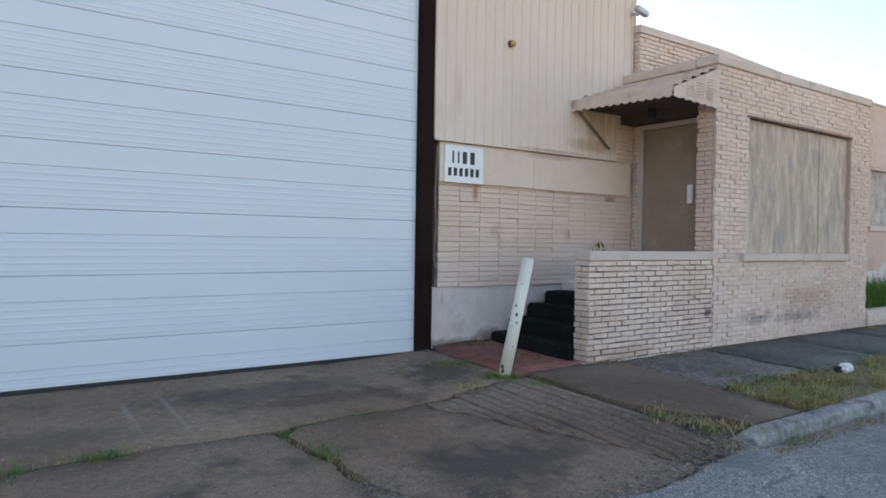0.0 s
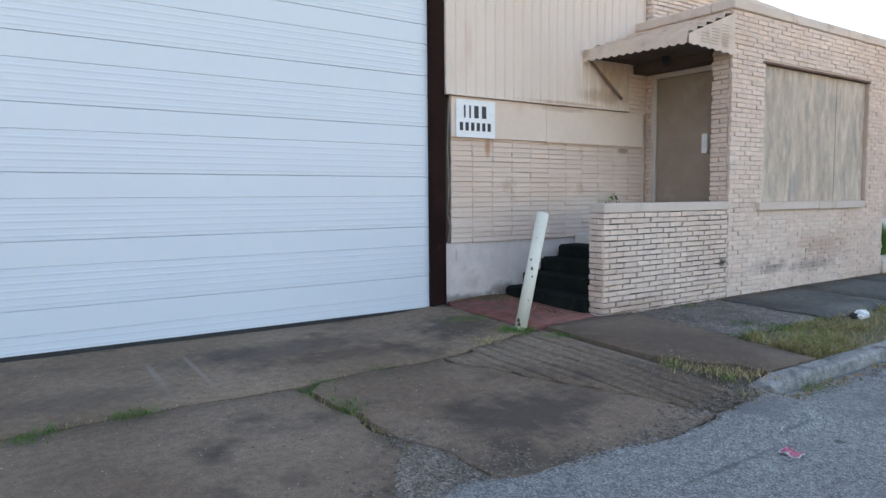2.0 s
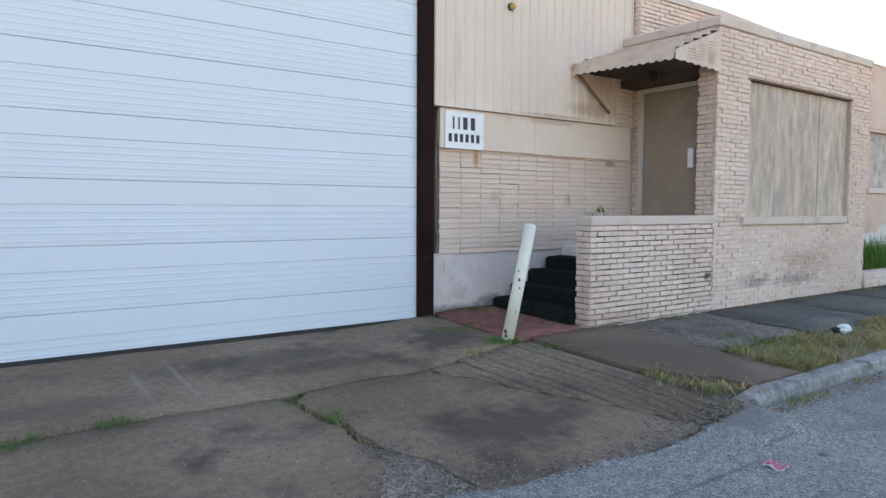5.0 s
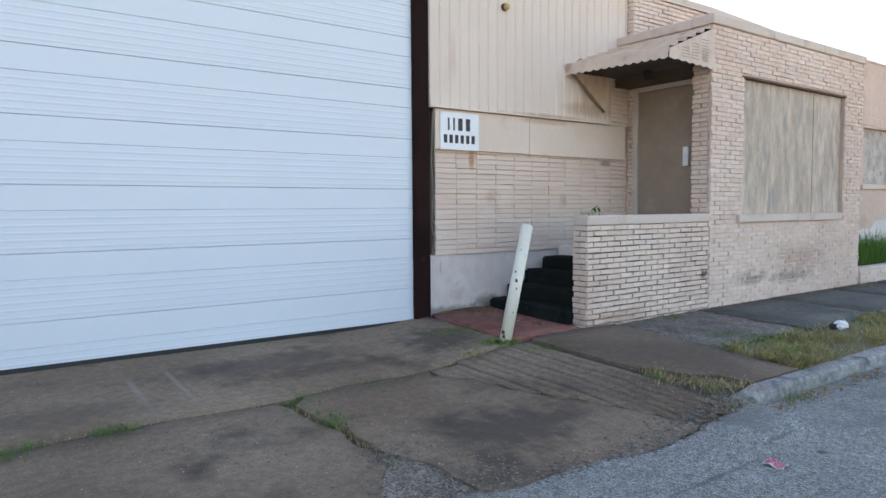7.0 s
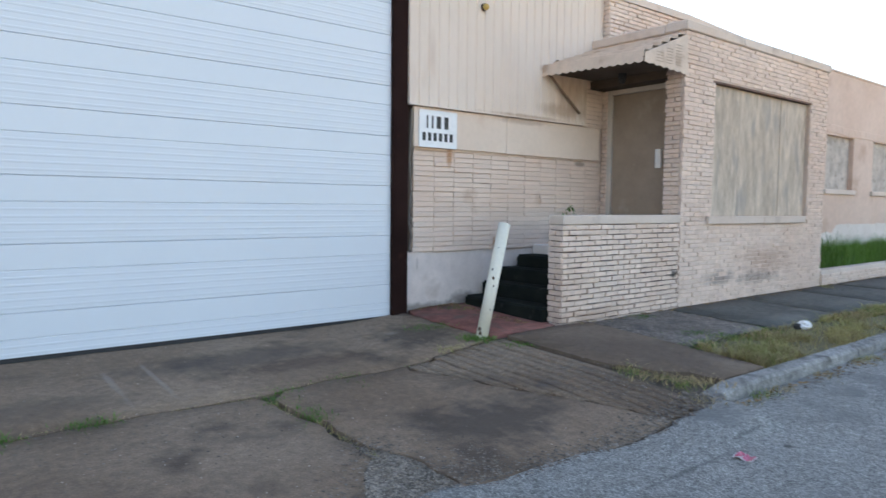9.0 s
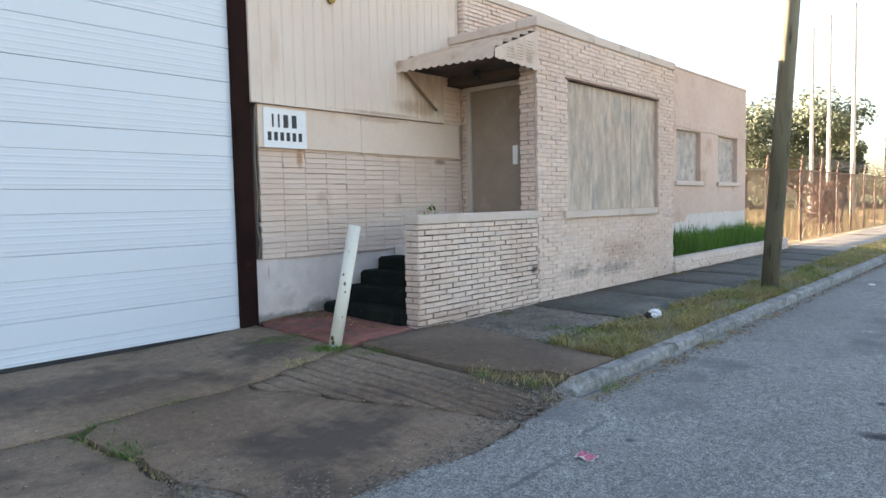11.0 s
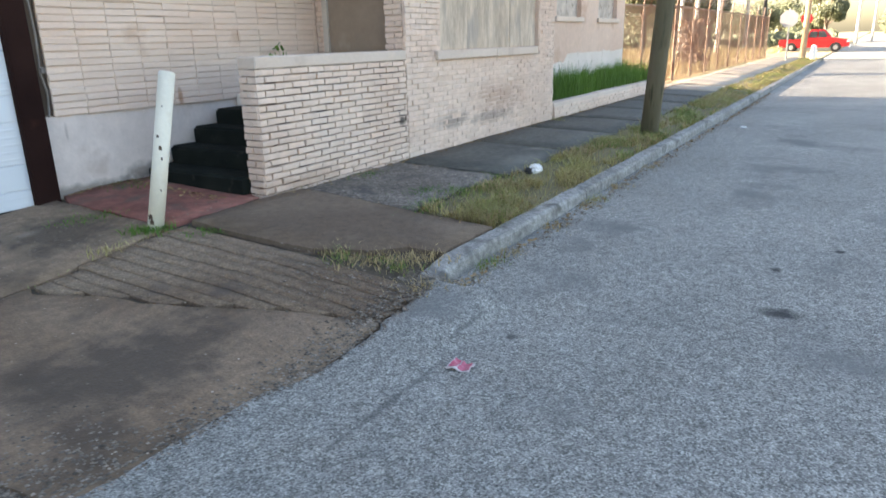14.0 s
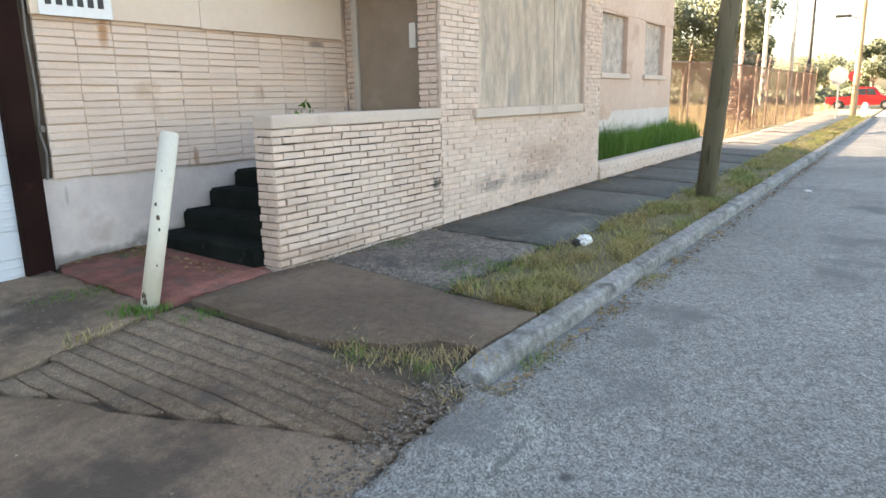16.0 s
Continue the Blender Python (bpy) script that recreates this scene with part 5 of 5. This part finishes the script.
tagged(new("hedge_growth", me), "distant low green growth behind the lot", "bushes", kind="stuff")
vs, fs = [], []
for i in range(700):
    u = Vector((r3.gauss(0, 0.28), r3.gauss(0, 0.28), 0.3))
    p = Vector((29.5, 6.5, 0.2)) + u + Vector((0, 0, r3.random() * 1.5))
    e1 = Vector((r3.gauss(0, 1), r3.gauss(0, 1), r3.gauss(0, 1))).normalized() * 0.1
    e2 = e1.orthogonal() * 0.5
    k = len(vs)
    vs += [p - e1, p + e2, p + e1, p - e2]
    fs.append((k, k + 1, k + 2, k + 3))
me = bpy.data.meshes.new("vine_bush")
me.from_pydata(vs, [], fs)
me.materials.append(leaf_mat("brown_leaves", (0.09, 0.05, 0.03), (0.13, 0.075, 0.04), 0.1))
tagged(new("vine_bush", me), "brown dried vine bush behind the fence", "bush")

# ---- litter ----
def crumple(at_, size, seed, flat=0.5):
    bm = bmesh.new()
    bmesh.ops.create_icosphere(bm, subdivisions=3, radius=size)
    for v in bm.verts:
        v.co *= 1 + 0.45 * noise.noise(v.co * (2.2 / size) + Vector((seed, 0, 0)))
        v.co.z *= flat
    bmesh.ops.translate(bm, verts=bm.verts, vec=at_)
    return bm


pink = surf("printed_wrapper", (0.50, 0.10, 0.16), (0.62, 0.22, 0.28), 30, 60, 0.4, 0.1)
wrap = thing("wrapper", (4.155, 2.145, 0.025), "flattened pink and white packet on the asphalt", "litter")
turn = pose(0, 0, 0, 2, 3, -86)


def crumpled(x0, x1, y0, y1, z):
    """A thin creased sheet of card, about its own centre."""
    bm = bmesh.new()
    bmesh.ops.create_grid(bm, x_segments=9, y_segments=7, size=0.5, matrix=Matrix.Translation((4.155, 2.145, z)) @ turn @ Matrix.Translation(((x0 + x1) / 2, (y0 + y1) / 2, 0)) @ Matrix.Diagonal((x1 - x0, y1 - y0, 1, 1)))
    for v in bm.verts:
        v.co += Vector((0.012 * noise.noise(v.co * 24), 0.012 * noise.noise(v.co * 21), 0.018 * noise.noise((v.co.x * 28, v.co.y * 28, 1))))
    up = bmesh.ops.extrude_face_region(bm, geom=bm.faces[:])
    bmesh.ops.translate(bm, verts=[g for g in up["geom"] if isinstance(g, bmesh.types.BMVert)], vec=(0, 0, 0.004))
    bmesh.ops.recalc_face_normals(bm, faces=bm.faces)
    return bm


part("packet", crumpled(-0.055, 0.055, -0.038, 0.038, 0.034), surf("scuffed_card", (0.52, 0.47, 0.47), (0.64, 0.59, 0.58), 30, 60, 0.6, 0.2), wrap, "white card")
for a, b in ((-0.045, -0.012), (-0.004, 0.048)):
    part("print", crumpled(a, b, -0.028, 0.036, 0.0385), pink, wrap, "pink printed patch")
cup = thing("foam_cup", (7.78, 3.36, 0.22), "crushed white cup lying on the verge grass", "litter")
part("cup", crumple((7.78, 3.36, 0.262), 0.06, 9, 0.75), signwhite, cup)
# black lump added as the dark shadow beside the cup
part("dark_bag", crumple((7.73, 3.41, 0.245), 0.045, 4, 0.7), rubber, cup)
tagged(part("paper_scrap", crumple((13.7, 2.31, 0.03), 0.05, 6, 0.3), signwhite), "white paper scrap on the asphalt", "litter")
vs, fs = [], []
r4 = random.Random(31)
def pebble(x, y, s, z=None):
    z = gz(x, y) + 0.008 if z is None else z
    k = len(vs)
    h = s * r4.uniform(0.4, 0.8)
    vs.extend([(x - s, y - s * 0.6, z), (x + s * 0.8, y - s, z), (x + s, y + s * 0.7, z), (x - s * 0.7, y + s, z), (x + r4.uniform(-s, s) * 0.3, y, z + h)])
    fs.extend([(k, k + 1, k + 4), (k + 1, k + 2, k + 4), (k + 2, k + 3, k + 4), (k + 3, k, k + 4)])
for i in range(2200):
    c = r4.choice(((4.1, 5.65, 0.25), (4.6, 3.2, 0.25), (2.55, 3.2, 0.2), (2.8, 2.95, 0.25), (2.45, 3.5, 0.1), (1.6, 4.4, 0.4), (6.6, 4.2, 0.35), (5.9, 4.88, 0.5), (4.75, 3.4, 0.25)))
    pebble(r4.gauss(c[0], c[2]), max(2.85, min(6.4, r4.gauss(c[1], c[2]))), r4.uniform(0.003, 0.009))
for i in range(3600):
    x = r4.uniform(1.9, 5.0)
    pebble(x, lerp_table(EDGE, x) + r4.gauss(0.05, 0.09 if x > 3.1 else 0.2), r4.uniform(0.003, 0.010), None)
for i in range(500):
    x = r4.uniform(4.9, 20)
    pebble(x, 2.70 - abs(r4.gauss(0, 0.07)), r4.uniform(0.005, 0.014), 0.028)
me = bpy.data.meshes.new("gravel")
me.from_pydata(vs, [], fs)
me.materials.append(surf("pale_gravel", (0.11, 0.088, 0.068), (0.24, 0.20, 0.165), 20, 60, 0.9, 0.2, jitter=0.5, island=True))
tagged(new("gravel", me), "loose pale grit scattered on the paving", "gravel", kind="stuff")
vs, fs = [], []
for i in range(1350):
    x = 4.8 + 16 * r4.random()
    y = 2.74 - abs(r4.gauss(0, 0.05)) if r4.random() < 0.6 else 4.93 - abs(r4.gauss(0, 0.05))
    z = 0.03 if y < 2.75 else gz(x, y)
    if i >= 1200:
        x, y = 5.50 - abs(r4.gauss(0, 0.06)), r4.uniform(5.2, 6.4)
        if i % 3 == 0:
            x, y = r4.uniform(4.85, 5.5), 6.40 - abs(r4.gauss(0, 0.04))
        z = gz(x, y) + 0.008
    elif 2.75 < y and x < 5.7:
        continue
    a = r4.uniform(0, 6.28)
    s = r4.uniform(0.012, 0.03)
    k = len(vs)
    vs += [(x - s * math.cos(a), y - s * math.sin(a), z + 0.008), (x + 0.3 * s * math.sin(a), y - 0.3 * s * math.cos(a), z + 0.014), (x + s * math.cos(a), y + s * math.sin(a), z + 0.006), (x - 0.3 * s * math.sin(a), y + 0.3 * s * math.cos(a), z + 0.004)]
    fs.append((k, k + 1, k + 2, k + 3))
me = bpy.data.meshes.new("dead_leaves")
me.from_pydata(vs, [], fs)
me.materials.append(surf("dead_leaf", (0.22, 0.14, 0.07), (0.32, 0.22, 0.11), 20, 60, 0.9, 0.0, jitter=0.3, island=True))
tagged(new("dead_leaves", me), "dead brown leaves along the kerb and wall", "leaves", kind="stuff")

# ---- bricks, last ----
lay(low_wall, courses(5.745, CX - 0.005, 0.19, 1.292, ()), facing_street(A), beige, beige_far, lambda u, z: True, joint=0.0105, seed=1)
lay(low_wall, courses(A + 0.012, A + 0.20, 0.19, 1.292, (), length=0.19, bond=0.5), facing_west(5.745), beige, beige_far, lambda u, z: True, seed=2)
lay(block, courses(CX, CE, 0.17, 3.655, ((WX0, WX1, WZ0 - 0.1, WZ1),)), facing_street(A), beige, beige_far, lambda u, z: u < 9.4, joint=0.0045, seed=3, upright=0.0025)
lay(block, courses(A + 0.04, A + 0.27, 1.0, 3.655, (), length=0.23), facing_west(CX), beige, beige_far, lambda u, z: False, seed=4)
lay(block, courses(A + 0.27, B, 3.22, 3.655, ()), facing_west(CX), beige, beige_far, lambda u, z: False, seed=5)
lay(block, courses(6.30, B, 0.98, 3.22, (), length=0.2), facing_west(DX), beige, beige_far, lambda u, z: False, seed=6)
lay(hall, courses(4.895, DX - 0.01, 0.945, 2.16, (), pitch=0.0575, length=0.297, bond=0.0), facing_street(B), stackmat, stackmat, lambda u, z: True, joint=0.0065, seed=7, upright=0.0015)
lay(hall, courses(7.80, DX, 2.583, 3.3, (), pitch=0.0575, length=0.297, bond=0.0), facing_street(B), stackmat, stackmat, lambda u, z: False, joint=0.008, seed=8, upright=0.0015)
lay(upper, courses(8.11, 10.0, 3.4, 4.37, ()), facing_street(6.25), beige, beige_far, lambda u, z: False, seed=9)
lay(upper, courses(6.25, 6.43, 3.4, 4.37, (), length=0.18), facing_west(8.11), beige, beige_far, lambda u, z: False, seed=10)
lay(planter, courses(12.065, 18.9, 0.17, 0.42, ()), facing_street(A - 0.035), beige, beige_far, lambda u, z: False, seed=11)
